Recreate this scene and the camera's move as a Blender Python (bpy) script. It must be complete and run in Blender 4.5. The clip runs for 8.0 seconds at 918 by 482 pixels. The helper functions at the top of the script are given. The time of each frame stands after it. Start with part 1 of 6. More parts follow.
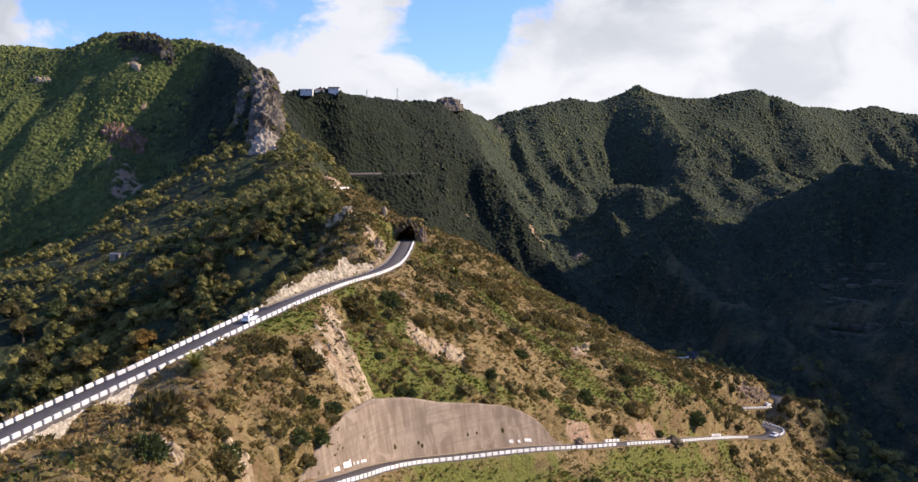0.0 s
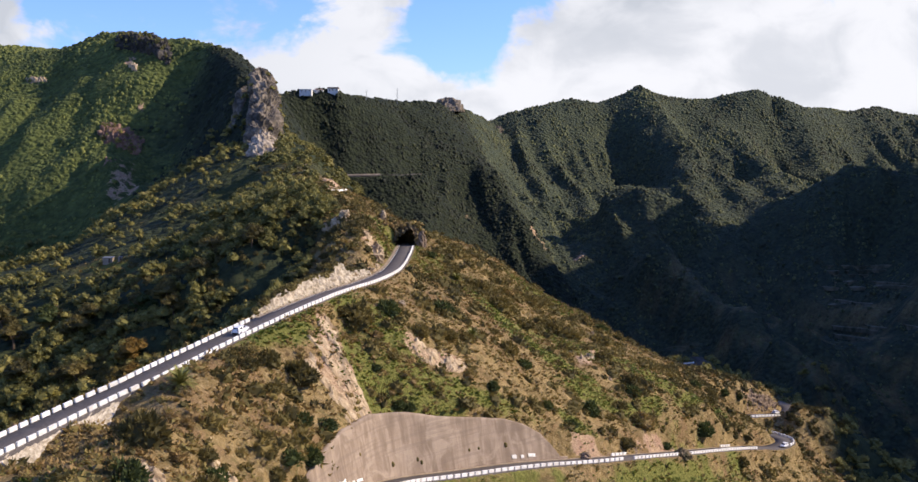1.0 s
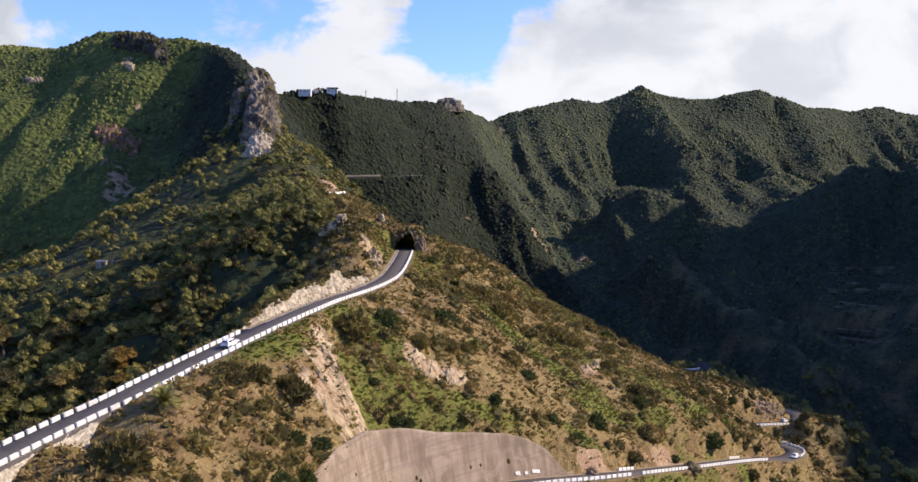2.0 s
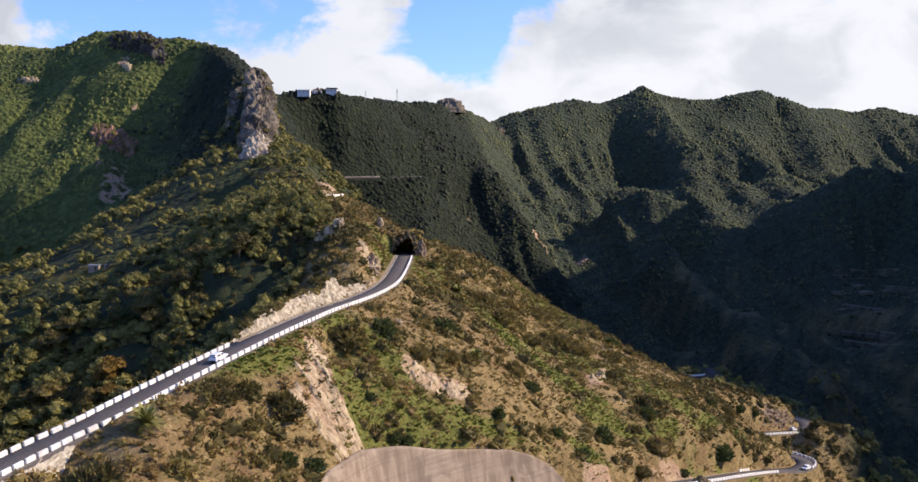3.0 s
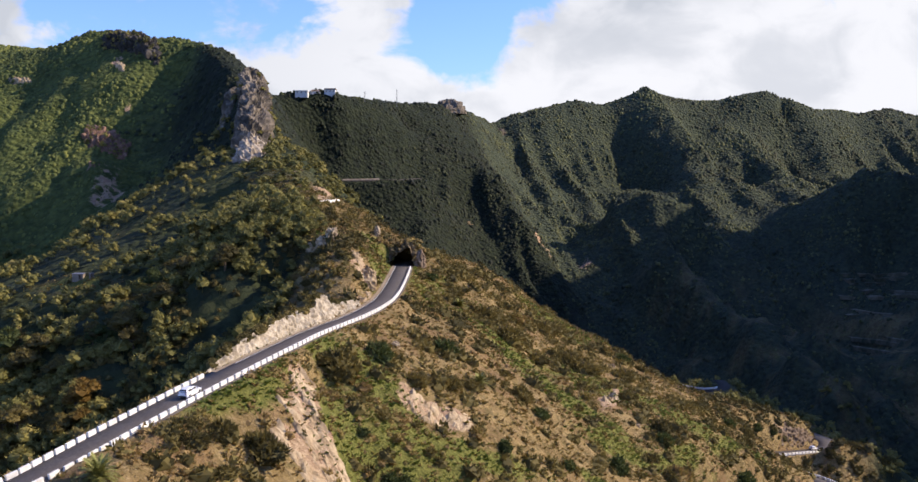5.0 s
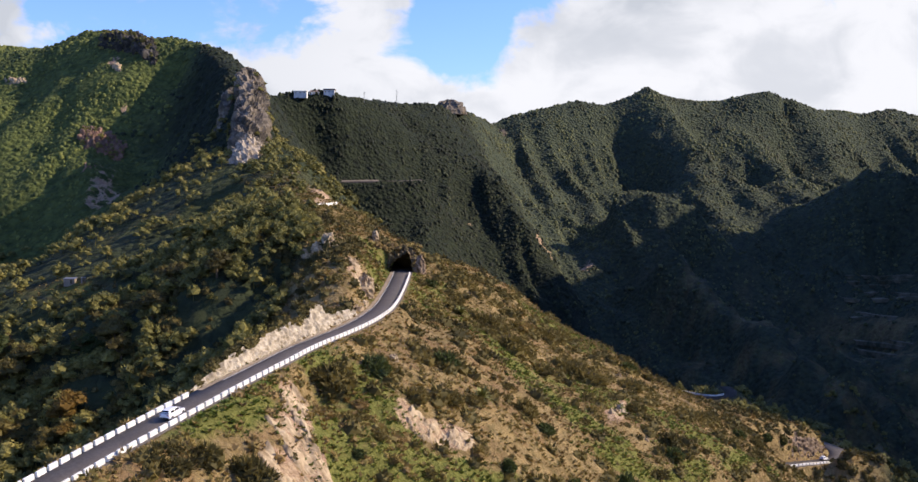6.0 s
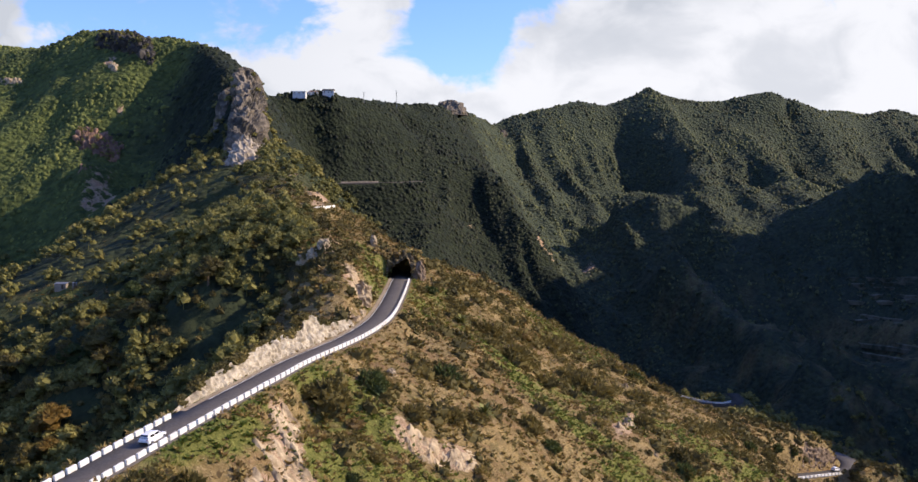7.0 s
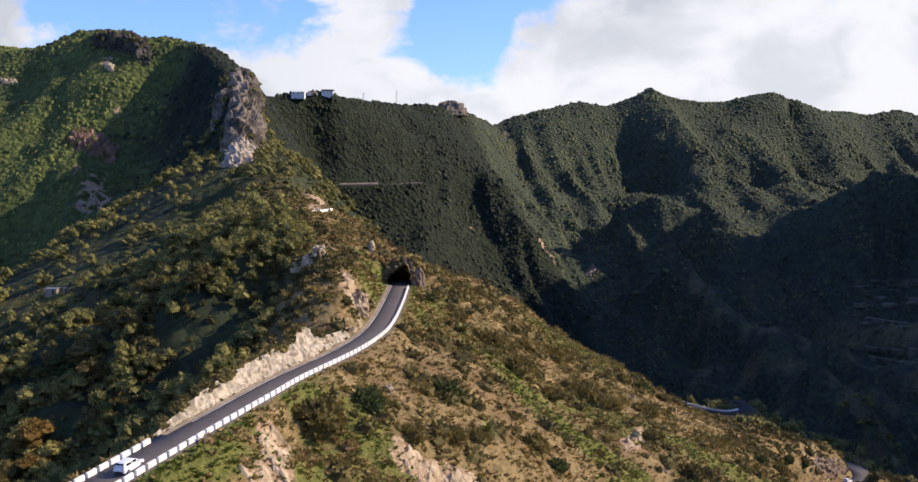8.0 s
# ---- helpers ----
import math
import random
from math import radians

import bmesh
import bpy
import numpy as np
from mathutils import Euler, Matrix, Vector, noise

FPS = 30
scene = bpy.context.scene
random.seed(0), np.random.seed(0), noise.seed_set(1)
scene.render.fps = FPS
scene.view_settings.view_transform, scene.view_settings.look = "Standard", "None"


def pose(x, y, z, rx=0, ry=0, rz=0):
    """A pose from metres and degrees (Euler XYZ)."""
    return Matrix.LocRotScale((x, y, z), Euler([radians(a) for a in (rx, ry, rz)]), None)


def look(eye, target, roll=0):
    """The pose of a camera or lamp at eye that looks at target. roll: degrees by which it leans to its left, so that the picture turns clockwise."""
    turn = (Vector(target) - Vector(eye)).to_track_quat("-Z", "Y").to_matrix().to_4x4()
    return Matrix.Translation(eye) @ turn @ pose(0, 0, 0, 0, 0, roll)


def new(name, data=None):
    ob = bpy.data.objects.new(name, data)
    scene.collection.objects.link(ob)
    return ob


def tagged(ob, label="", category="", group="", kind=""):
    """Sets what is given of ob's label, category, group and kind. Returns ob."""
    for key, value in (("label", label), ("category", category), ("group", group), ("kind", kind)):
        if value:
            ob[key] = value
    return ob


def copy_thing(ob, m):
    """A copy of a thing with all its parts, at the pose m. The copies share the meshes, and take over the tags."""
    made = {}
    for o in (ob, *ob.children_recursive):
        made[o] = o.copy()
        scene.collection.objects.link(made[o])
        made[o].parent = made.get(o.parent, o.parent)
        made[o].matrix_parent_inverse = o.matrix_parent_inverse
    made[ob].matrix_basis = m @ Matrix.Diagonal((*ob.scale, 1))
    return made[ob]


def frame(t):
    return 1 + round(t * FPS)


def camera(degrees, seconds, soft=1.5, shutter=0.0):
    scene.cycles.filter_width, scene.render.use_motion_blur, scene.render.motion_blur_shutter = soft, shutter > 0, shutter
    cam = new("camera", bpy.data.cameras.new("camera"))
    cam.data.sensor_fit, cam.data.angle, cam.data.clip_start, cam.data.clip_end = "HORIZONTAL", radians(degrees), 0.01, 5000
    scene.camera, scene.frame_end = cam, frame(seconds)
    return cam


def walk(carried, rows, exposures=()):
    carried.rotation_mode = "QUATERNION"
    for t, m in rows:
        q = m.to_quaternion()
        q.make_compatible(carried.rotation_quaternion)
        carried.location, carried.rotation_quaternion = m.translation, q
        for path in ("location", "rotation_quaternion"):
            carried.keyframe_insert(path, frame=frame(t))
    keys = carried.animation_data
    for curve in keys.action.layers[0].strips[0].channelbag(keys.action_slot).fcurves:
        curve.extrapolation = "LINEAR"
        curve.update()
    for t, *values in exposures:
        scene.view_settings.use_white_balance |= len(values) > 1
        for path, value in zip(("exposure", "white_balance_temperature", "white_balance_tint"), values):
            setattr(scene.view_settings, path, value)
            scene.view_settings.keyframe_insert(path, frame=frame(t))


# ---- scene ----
cam = camera(46.0, 8.0, soft=1.5)
PATH = [
    (0, (0.0, 0.0, 200.0), (0.0, 998.34, 142.43), 0.0),
    (1, (-0.173, 10.5, 200.792), (-0.41, 1008.86, 143.51), 0.009),
    (2, (-0.352, 21.053, 201.585), (-0.82, 1019.43, 144.62), 0.017),
    (3, (-0.536, 31.661, 202.378), (-1.25, 1030.06, 145.76), 0.023),
    (4, (-0.726, 42.322, 203.173), (-1.69, 1040.74, 146.93), 0.026),
    (5, (-0.921, 53.038, 203.968), (-2.13, 1051.48, 148.14), 0.029),
    (6, (-1.122, 63.807, 204.764), (-2.58, 1062.27, 149.37), 0.029),
    (7, (-1.328, 74.631, 205.561), (-3.05, 1073.12, 150.63), 0.027),
    (8, (-1.54, 85.508, 206.359), (-3.52, 1084.02, 151.92), 0.024),
]
walk(cam, [(t, look(eye, target, roll)) for t, eye, target, roll in PATH])

# ---- daylight: one sun from the east, broken cloud ----
SUN_AZ, SUN_EL = 79.0, 33.5
sun = new("sun", bpy.data.lights.new("sun", "SUN"))
sun.data.energy, sun.data.angle, sun.data.color = 4.9, radians(0.5), (1.0, 0.827, 0.633)
to_sun = Vector((math.sin(radians(SUN_AZ)) * math.cos(radians(SUN_EL)), math.cos(radians(SUN_AZ)) * math.cos(radians(SUN_EL)), math.sin(radians(SUN_EL))))
sun.matrix_world = look(to_sun * 400 + Vector((0, 300, 200)), (0, 300, 200))
scene.view_settings.exposure = 0.52


class Nodes:
    """A short way to write node trees."""
    def __init__(self, tree):
        self.tree = tree
        tree.nodes.clear()

    def add(self, kind, ins=None, **props):
        n = self.tree.nodes.new(kind)
        if "operation" in props:
            n.operation = props["operation"]
        if "use_clamp" in props:
            n.use_clamp = props["use_clamp"]
        if "data_type" in props:
            n.data_type = props["data_type"]
        if "blend_type" in props:
            n.blend_type = props["blend_type"]
        if "interpolation_type" in props:
            n.interpolation_type = props["interpolation_type"]
        if "attribute_name" in props:
            n.attribute_name = props["attribute_name"]
        for k, v in (ins or {}).items():
            self.put(n.inputs[k], v)
        return n

    def put(self, socket, v):
        if isinstance(v, bpy.types.NodeSocket):
            self.tree.links.new(v, socket)
        elif isinstance(v, bpy.types.Node):
            self.tree.links.new(v.outputs[0], socket)
        else:
            socket.default_value = v

    def math(self, op, a, b=0.0, c=0.0, clamp=False):
        n = self.add("ShaderNodeMath", operation=op, use_clamp=clamp)
        for i, v in enumerate((a, b, c)):
            self.put(n.inputs[i], v)
        return n.outputs[0]

    def noise(self, vec, scale, detail=4.0, rough=0.55, warp=0.0):
        n = self.add("ShaderNodeTexNoise", {"Vector": vec, "Scale": scale, "Detail": detail, "Roughness": rough, "Distortion": warp})
        return n.outputs["Fac"]

    def step(self, v, lo, hi, smooth=True):
        n = self.add("ShaderNodeMapRange", {"Value": v, "From Min": lo, "From Max": hi}, interpolation_type="SMOOTHSTEP" if smooth else "LINEAR")
        return n.outputs["Result"]

    def mix(self, fac, a, b):
        n = self.add("ShaderNodeMix", data_type="RGBA")
        self.put(n.inputs[0], fac)
        self.put(n.inputs[6], a)
        self.put(n.inputs[7], b)
        return n.outputs[2]

    def blend(self, fac, a, b, op):
        n = self.add("ShaderNodeMix", data_type="RGBA", blend_type=op)
        self.put(n.inputs[0], fac)
        self.put(n.inputs[6], a)
        self.put(n.inputs[7], b)
        return n.outputs[2]


def rgb(r, g, b):
    return (r, g, b, 1.0)


world = bpy.data.worlds.new("sky")
scene.world = world
world.use_nodes = True
w = Nodes(world.node_tree)
sky = w.add("ShaderNodeTexSky")
sky.sky_type, sky.sun_disc, sky.sun_elevation, sky.sun_rotation = "NISHITA", False, radians(SUN_EL), radians(SUN_AZ)
sky.air_density, sky.dust_density, sky.ozone_density = 1.0, 0.3, 2.0
way = w.add("ShaderNodeTexCoord").outputs["Generated"]
xyz = w.add("ShaderNodeSeparateXYZ", {0: way})
ahead = w.math("MAXIMUM", w.math("ABSOLUTE", xyz.outputs[1]), 0.05)
across = w.math("DIVIDE", xyz.outputs[0], ahead)
height = w.math("DIVIDE", xyz.outputs[2], ahead)
flat = w.add("ShaderNodeCombineXYZ", {0: across, 1: w.math("MULTIPLY", height, 1.5), 2: 0.3})
billow = w.noise(flat, 15.0, 10.0, 0.58, 0.35)
wisp = w.noise(flat, 3.2, 5.0, 0.5, 0.4)
puff = w.noise(flat, 46.0, 6.0, 0.6, 0.2)
cover = w.math("MULTIPLY_ADD", puff, 0.22, w.math("MULTIPLY_ADD", billow, 1.1, w.math("MULTIPLY_ADD", wisp, 0.35, -0.11)))
# banks of cumulus: place across, height, half width, half height, weight
for u, v, a, b, k in ((0.55, 0.10, 0.53, 0.2, 0.6), (0.2, 0.11, 0.18, 0.075, 0.4), (-0.09, 0.13, 0.065, 0.085, 0.42), (-0.19, 0.10, 0.1, 0.05, 0.34), (-0.02, 0.055, 0.6, 0.06, 0.45), (-0.43, 0.15, 0.04, 0.06, 0.4), (-0.27, 0.15, 0.06, 0.035, 0.12), (-0.36, 0.135, 0.1, 0.03, 0.14), (0.0, 0.15, 0.05, 0.055, -0.45), (0.05, 0.185, 0.06, 0.035, -0.3)):
    du = w.math("POWER", w.math("DIVIDE", w.math("SUBTRACT", across, u), a), 2.0)
    dv = w.math("POWER", w.math("DIVIDE", w.math("SUBTRACT", height, v), b), 2.0)
    lump = w.math("SUBTRACT", 1.0, w.math("ADD", du, dv), clamp=True)
    cover = w.math("MULTIPLY_ADD", lump, k, cover)
thick = w.step(cover, 0.76, 1.02)
shade = w.noise(w.add("ShaderNodeVectorMath", {0: flat, 1: (0.012, 0.03, 0.0)}, operation="ADD").outputs[0], 11.0, 7.0, 0.55, 0.4)
grey = w.math("ADD", w.math("MULTIPLY", w.step(shade, 0.4, 0.68), 0.62), w.math("MULTIPLY", w.step(wisp, 0.42, 0.6), w.step(height, 0.1, 0.17)), clamp=True)
grey = w.math("MULTIPLY_ADD", w.step(across, -0.02, -0.2), 0.35, grey, clamp=True)
cloud = w.mix(grey, rgb(4.4, 4.42, 4.68), rgb(2.85, 3.0, 3.35))
blue = w.blend(1.0, sky.outputs[0], rgb(0.53, 0.66, 1.12), "MULTIPLY")
both = w.mix(thick, blue, cloud)
bg = w.add("ShaderNodeBackground", {"Color": both, "Strength": 0.15})
w.add("ShaderNodeOutputWorld", {"Surface": bg.outputs[0]})


# ---- the lie of the land: crests, slopes and gullies as lines of x, y, z ----
TERRAIN = {
    "skyline_west": [(-734, 1259, 311), (-587, 1210, 330), (-497, 1180, 333), (-445, 1159, 331), (-384, 1109, 328), (-362, 1079, 331), (-346, 1068, 343), (-309, 1060, 341), (-287, 1047, 330), (-254, 1019, 330), (-230, 989, 322), (-201, 937, 303), (-175, 876, 286)],
    "rib_left": [(-174, 856, 283), (-160, 805, 270), (-150, 764, 251), (-139, 718, 231), (-130, 682, 218)],
    "crag_rib": [(-175, 876, 287), (-152, 806, 277), (-139, 769, 273), (-130, 753, 259), (-122, 719, 241), (-114, 683, 224), (-111, 657, 215)],
    "skyline_north": [(-211, 1107, 285), (-173, 1132, 290), (-129, 1149, 292), (-96, 1237, 294), (-60, 1338, 296), (-30, 1438, 297), (-11, 1488, 300), (9, 1538, 295), (40, 1608, 292), (58, 1628, 295), (104, 1659, 309), (169, 1690, 326), (226, 1705, 318), (255, 1716, 334), (281, 1722, 349), (303, 1726, 338), (341, 1730, 326), (404, 1740, 321), (439, 1749, 335), (478, 1755, 342), (518, 1763, 332), (565, 1790, 317), (672, 1860, 316), (722, 1898, 327), (753, 1900, 314), (815, 1929, 303), (1014, 2007, 270)],
    "main_ridge": [(-117, 693, 224), (-110, 683, 228), (-90, 632, 219), (-74, 586, 208), (-64, 556, 201), (-52, 521, 196), (-42, 490, 192), (-33, 455, 188), (-24.8, 419.8, 184.8), (-18.7, 402, 182.6), (-9.7, 408.5, 179.9), (4, 429, 175), (18, 445, 166), (28, 442, 158), (42, 438, 149), (60, 431, 140), (72, 429, 133), (91, 433, 125), (110, 443, 119), (126, 453, 115)],
    "nose_face": [(-44, 300, 168), (-50, 312, 170), (-54, 322, 171)],
    "nose": [(-39, 440, 189), (-35.3, 343, 189.8), (-23.4, 317.5, 181.8), (-29.4, 311.4, 179.8), (-31.6, 292.1, 176.7)],
    "gully_edge": [(-64, 192, 154), (-59, 206, 156.5), (-53, 221, 158.5), (-48, 236, 160.5), (-44, 250, 161.5), (-42, 263, 162)],
    "tunnel_top": [(-26, 395, 187.5), (-22, 393, 185.8), (-19, 392, 184.5), (-15.5, 392, 183), (-12, 393, 181.4)],
    "nose_west": [(-46, 318, 175.5), (-59, 329, 176.5), (-81, 336, 162.5), (-88, 325, 155), (-99, 321, 147.5), (-118, 318, 138)],
    "nose_shoulder": [(-59, 385, 192.5), (-63, 410, 196.5), (-84, 403, 187.5), (-98, 388, 171), (-108, 362, 163.5), (-125, 346, 147.5)],
    "nose_rib": [(-69, 360.5, 179), (-88, 384.5, 175.5), (-95, 387, 173), (-106, 388, 166)],
    "nose_step": [(-59, 385, 192.5), (-75, 371, 178.5)],
    "face_west_upper": [(-388, 996, 283), (-346, 951, 276), (-309, 951, 282), (-276, 948, 289), (-235, 961, 280), (-186, 875, 254)],
    "face_west_mid": [(-431, 903, 227), (-382, 903, 232), (-322, 873, 233), (-268, 851, 233), (-235, 898, 231), (-167, 778, 225)],
    "face_west_low": [(-383, 799, 159), (-335, 789, 159), (-293, 779, 164), (-254, 790, 185), (-232, 852, 202), (-169, 757, 218)],
    "flank_west": [(-116, 652, 215), (-143, 657, 217), (-166, 633, 198), (-194, 612, 179), (-218, 589, 159), (-244, 573, 152), (-283, 558, 141)],
    "flank_low_inner": [(-100, 470, 186), (-120, 520, 178), (-146, 530, 168)],
    "flank_west_low": [(-151, 569, 181), (-159, 508, 163), (-181, 488, 151), (-200, 467, 140)],
    "gully_west": [(-56, 296, 163), (-70, 278, 147), (-84, 250, 132), (-104, 210, 113), (-130, 110, 85)],
    "rib_west": [(-125, 346, 147.5), (-138, 320, 138), (-150, 280, 124)],
    "gully_west_outer": [(-138, 450, 138), (-150, 390, 128), (-170, 300, 114)],
    "far_road_bench": [(-127, 1052, 202), (-50, 1112, 205)],
    "north_slope_a": [(-98, 1144, 226)],
    "north_slope_d": [(65, 1546, 252), (121, 1535, 237), (192, 1575, 238)],
    "north_slope_b": [(-104, 1041, 186), (-71, 1082, 194), (-38, 1111, 191), (6, 1172, 187)],
    "north_slope_e": [(98, 1346, 177), (138, 1270, 135), (158, 1238, 136)],
    "north_slope_c": [(-76, 979, 150), (-45, 999, 149), (9, 1048, 135), (68, 1077, 118), (132, 1127, 108)],
    "spur_a": [(281, 1722, 349), (291, 1659, 311), (316, 1562, 270), (314, 1433, 204), (326, 1351, 171)],
    "gully_ab": [(226, 1705, 318), (236, 1646, 258), (250, 1563, 208)],
    "dark_hill": [(166, 1250, 170), (203, 1227, 199), (240, 1212, 208), (270, 1201, 186), (300, 1189, 154), (323, 1178, 132)],
    "dark_hill_face": [(176, 1178, 139), (214, 1163, 140), (261, 1158, 134)],
    "dark_hill_east": [(376, 1248, 122), (415, 1276, 175), (456, 1288, 213), (488, 1262, 195), (522, 1230, 159), (563, 1197, 119)],
    "spur_b": [(404, 1740, 321), (420, 1708, 292), (427, 1564, 228), (437, 1436, 184), (438, 1380, 163)],
    "gully_bc": [(341, 1729, 307), (371, 1614, 226), (401, 1541, 175)],
    "spur_c": [(565, 1790, 317), (556, 1696, 268), (566, 1619, 238), (584, 1501, 180), (606, 1398, 125)],
    "gully_de": [(640, 1795, 280), (664, 1690, 214), (690, 1600, 160)],
    "gully_cd": [(505, 1757, 296), (504, 1665, 228), (494, 1562, 190)],
    "east_low_a": [(173, 1157, 109), (232, 1167, 115), (303, 1197, 119), (397, 1227, 117), (481, 1237, 116), (539, 1217, 118)],
    "east_mid": [(158, 1055, 77), (240, 1060, 76), (325, 1057, 79), (371, 1055, 82), (459, 1035, 79)],
    "valley_spur": [(196, 1075, 148), (222, 1045, 122), (232, 1000, 106), (240, 930, 98), (246, 842, 90), (252, 780, 76), (256, 720, 60)],
    "valley_gully": [(180, 1000, 62), (185, 930, 42), (195, 860, 26)],
    "east_low_b": [(290, 985, 72), (308, 950, 84), (325, 913, 92), (370, 890, 96), (407, 870, 102)],
    "east_low_c": [(297, 880, 52), (326, 850, 54), (380, 820, 58)],
    "spur_n": [(-11, 1488, 300), (12, 1345, 256), (37, 1213, 210), (72, 1140, 163), (94, 1078, 127)],
    "gully_n": [(-150, 1180, 262), (-140, 1130, 225), (-124, 1086, 194)],
    "rib_n": [(-56, 1316, 285), (-62, 1260, 264), (-68, 1180, 236), (-66, 1120, 206)],
    "gully_n2": [(57, 1606, 265), (93, 1483, 204), (115, 1359, 149)],
    "far_bend_bench": [(94, 571, 107), (97, 525, 113), (106, 516, 111)],
    "cut_crest": [(100, 440, 121), (118, 452, 117), (126, 458, 114)],
    "spur_tip": [(132, 431, 112), (145, 433, 108), (161, 437, 97.5), (175, 436, 86), (190, 430, 74)],
    "spur_back": [(152, 456, 103), (165, 455, 92), (180, 452, 80)],
    "spur_front": [(124, 420, 100), (142, 424, 94), (158, 424, 82)],
    "beyond_bend": [(135, 505, 104), (160, 520, 96)],
    "slope_mid": [(-27, 217, 165), (-5, 253, 160), (4, 270, 160), (19, 339, 156), (35, 377, 151)],
    "slope_low": [(9, 262, 153), (35, 296, 141), (49, 320, 141), (69, 319, 131), (79, 338, 129)],
    "slope_top": [(-17, 268, 171), (-4, 290, 167), (9, 341, 163), (20, 385, 160)],
    "slope_east": [(46, 360, 148), (66, 385, 138), (90, 410, 126), (108, 430, 117)],
    "below_upper_road": [(-42, 188, 168), (-42, 164, 164), (-45, 148, 162.3), (-48, 133, 163), (-53, 105, 158)],
    "rubble_foot": [(-54.5, 176, 162), (-60, 162, 159.5), (-66, 146, 156.5), (-76, 122, 152.5)],
    "behind_crag": [(-115, 717, 217), (-121, 793, 226), (-133, 884, 243), (-154, 1005, 265)],
    "wall_crest": [(-25, 196, 154.5), (-22, 208, 156), (-15, 229, 155), (2, 243, 151.5), (18, 253, 146), (25, 256, 141)],
    "front_low": [(-27, 206, 159.5), (-26, 182, 157.5), (-33, 188, 159), (-36, 164, 158), (-40, 148, 159), (-42, 120, 155)],
    "front_mid": [(-34, 197, 163.5), (-38, 186, 164), (-39, 176, 163.5)],
    "front_drop": [(-24, 150, 146), (-26, 120, 142), (-20, 80, 128)],
    "wall_shelf": [(-18, 229, 157.5), (-10, 244, 156.5), (-25, 244, 165.5)],
    "front_bottom": [(-60, 40, 130), (0, 40, 105), (20, 120, 118), (40, 170, 118), (70, 250, 102), (100, 320, 98), (140, 380, 88), (185, 410, 75)],
    "valley_edge": [(150, 100, 50), (220, 300, 30), (300, 480, 0)],
    "behind": [(-300, -300, 60), (0, -400, 20), (300, -300, 10)],
    # Ridge out of view to the right, added to shade valley and spurs.
    "unseen_shade_ridge": [(580, 360, 272), (560, 440, 344), (540, 520, 346), (520, 561, 344), (482, 600, 347), (510, 670, 372), (560, 810, 402), (610, 970, 462), (650, 1120, 502), (668, 1180, 487), (685, 1235, 472), (700, 1285, 465), (716, 1330, 480), (750, 1390, 405), (790, 1440, 335), (830, 1485, 295), (900, 1600, 280)],
    "behind_flank": [(-150, 696, 206), (-182, 695, 183), (-218, 689, 161), (-252, 678, 138), (-284, 667, 128), (-334, 656, 116)],
    "valley_behind": [(-60, 600, 178), (-39, 579, 162), (-13, 558, 155)],
    "valley_floor": [(-20, 760, 122), (40, 790, 85), (110, 800, 45), (200, 790, 12), (300, 740, -8), (380, 600, -30)],
    "crest_back": [(20, 495, 138), (60, 515, 117), (88, 512, 110)],
    "behind_north": [(-232, 1218, 208), (-142, 1264, 215), (-66, 1472, 221), (-12, 1637, 225), (44, 1769, 217), (114, 1825, 234), (249, 1876, 243), (309, 1894, 274), (375, 1903, 251), (483, 1924, 260), (570, 1939, 257), (739, 2046, 241), (828, 2090, 239), (1115, 2208, 195)],
    "behind_west": [(-657, 1355, 260), (-498, 1298, 261), (-402, 1208, 262), (-346, 1187, 267), (-284, 1141, 260)],
    "rim": [(-3000, -2500, -40), (0, -3500, -60), (3000, -2500, -40), (3500, 500, 60), (3200, 3000, 120), (0, 3900, 120), (-3200, 3000, 120), (-3500, 500, 60)],
    "west_outer": [(-500, 100, 80), (-420, 300, 130), (-520, 600, 210)],
}
ROAD_UPPER = [(-92, 100, 153.5), (-80, 128, 157.5), (-68.4, 154.5, 161.8), (-62.1, 171, 164.1), (-57.6, 180, 165.8), (-52.8, 187.5, 167.6), (-47.6, 201.4, 169.6),
              (-41.6, 216.6, 171.8), (-36.5, 232, 173.4), (-32.6, 247, 174.2), (-30.0, 260.5, 174.4), (-23.6, 286, 174.7), (-20.2, 306, 175.1), (-19.0, 324, 175.6), (-18.6, 350, 176.5),
              (-18.7, 376, 177.3), (-19, 400, 178), (-20, 425, 178)]
ROAD_LOWER = [(-38, 132, 155.5), (-32, 150, 153), (-26.5, 167, 150.5), (-22.3, 181, 148.4), (-19.2, 192.6, 146.4), (-15.8, 205, 144.4), (-10, 219, 142.0), (0, 231, 140.0), (9, 241, 138.5), (18, 250, 137.0), (27, 259.5, 135.0),
              (38, 272, 132.5), (60, 304, 125.6), (80, 334, 119.2), (94, 354, 114.6), (105, 365, 112.0), (111.5, 377, 111.4), (106.5, 392, 111.0), (101, 406, 110.6), (104, 419, 109.8),
              (113, 427, 108.8), (128, 440, 106.4), (135, 449, 105.7), (138, 464, 105), (133, 485, 104.2)]
ROAD_FAR_BEND = [(93, 575, 107), (95, 560, 108.5), (98, 545, 110), (102, 534, 110.8), (108, 528, 111.2), (115, 530, 111.4), (119, 540, 111.2), (120, 555, 110.8)]
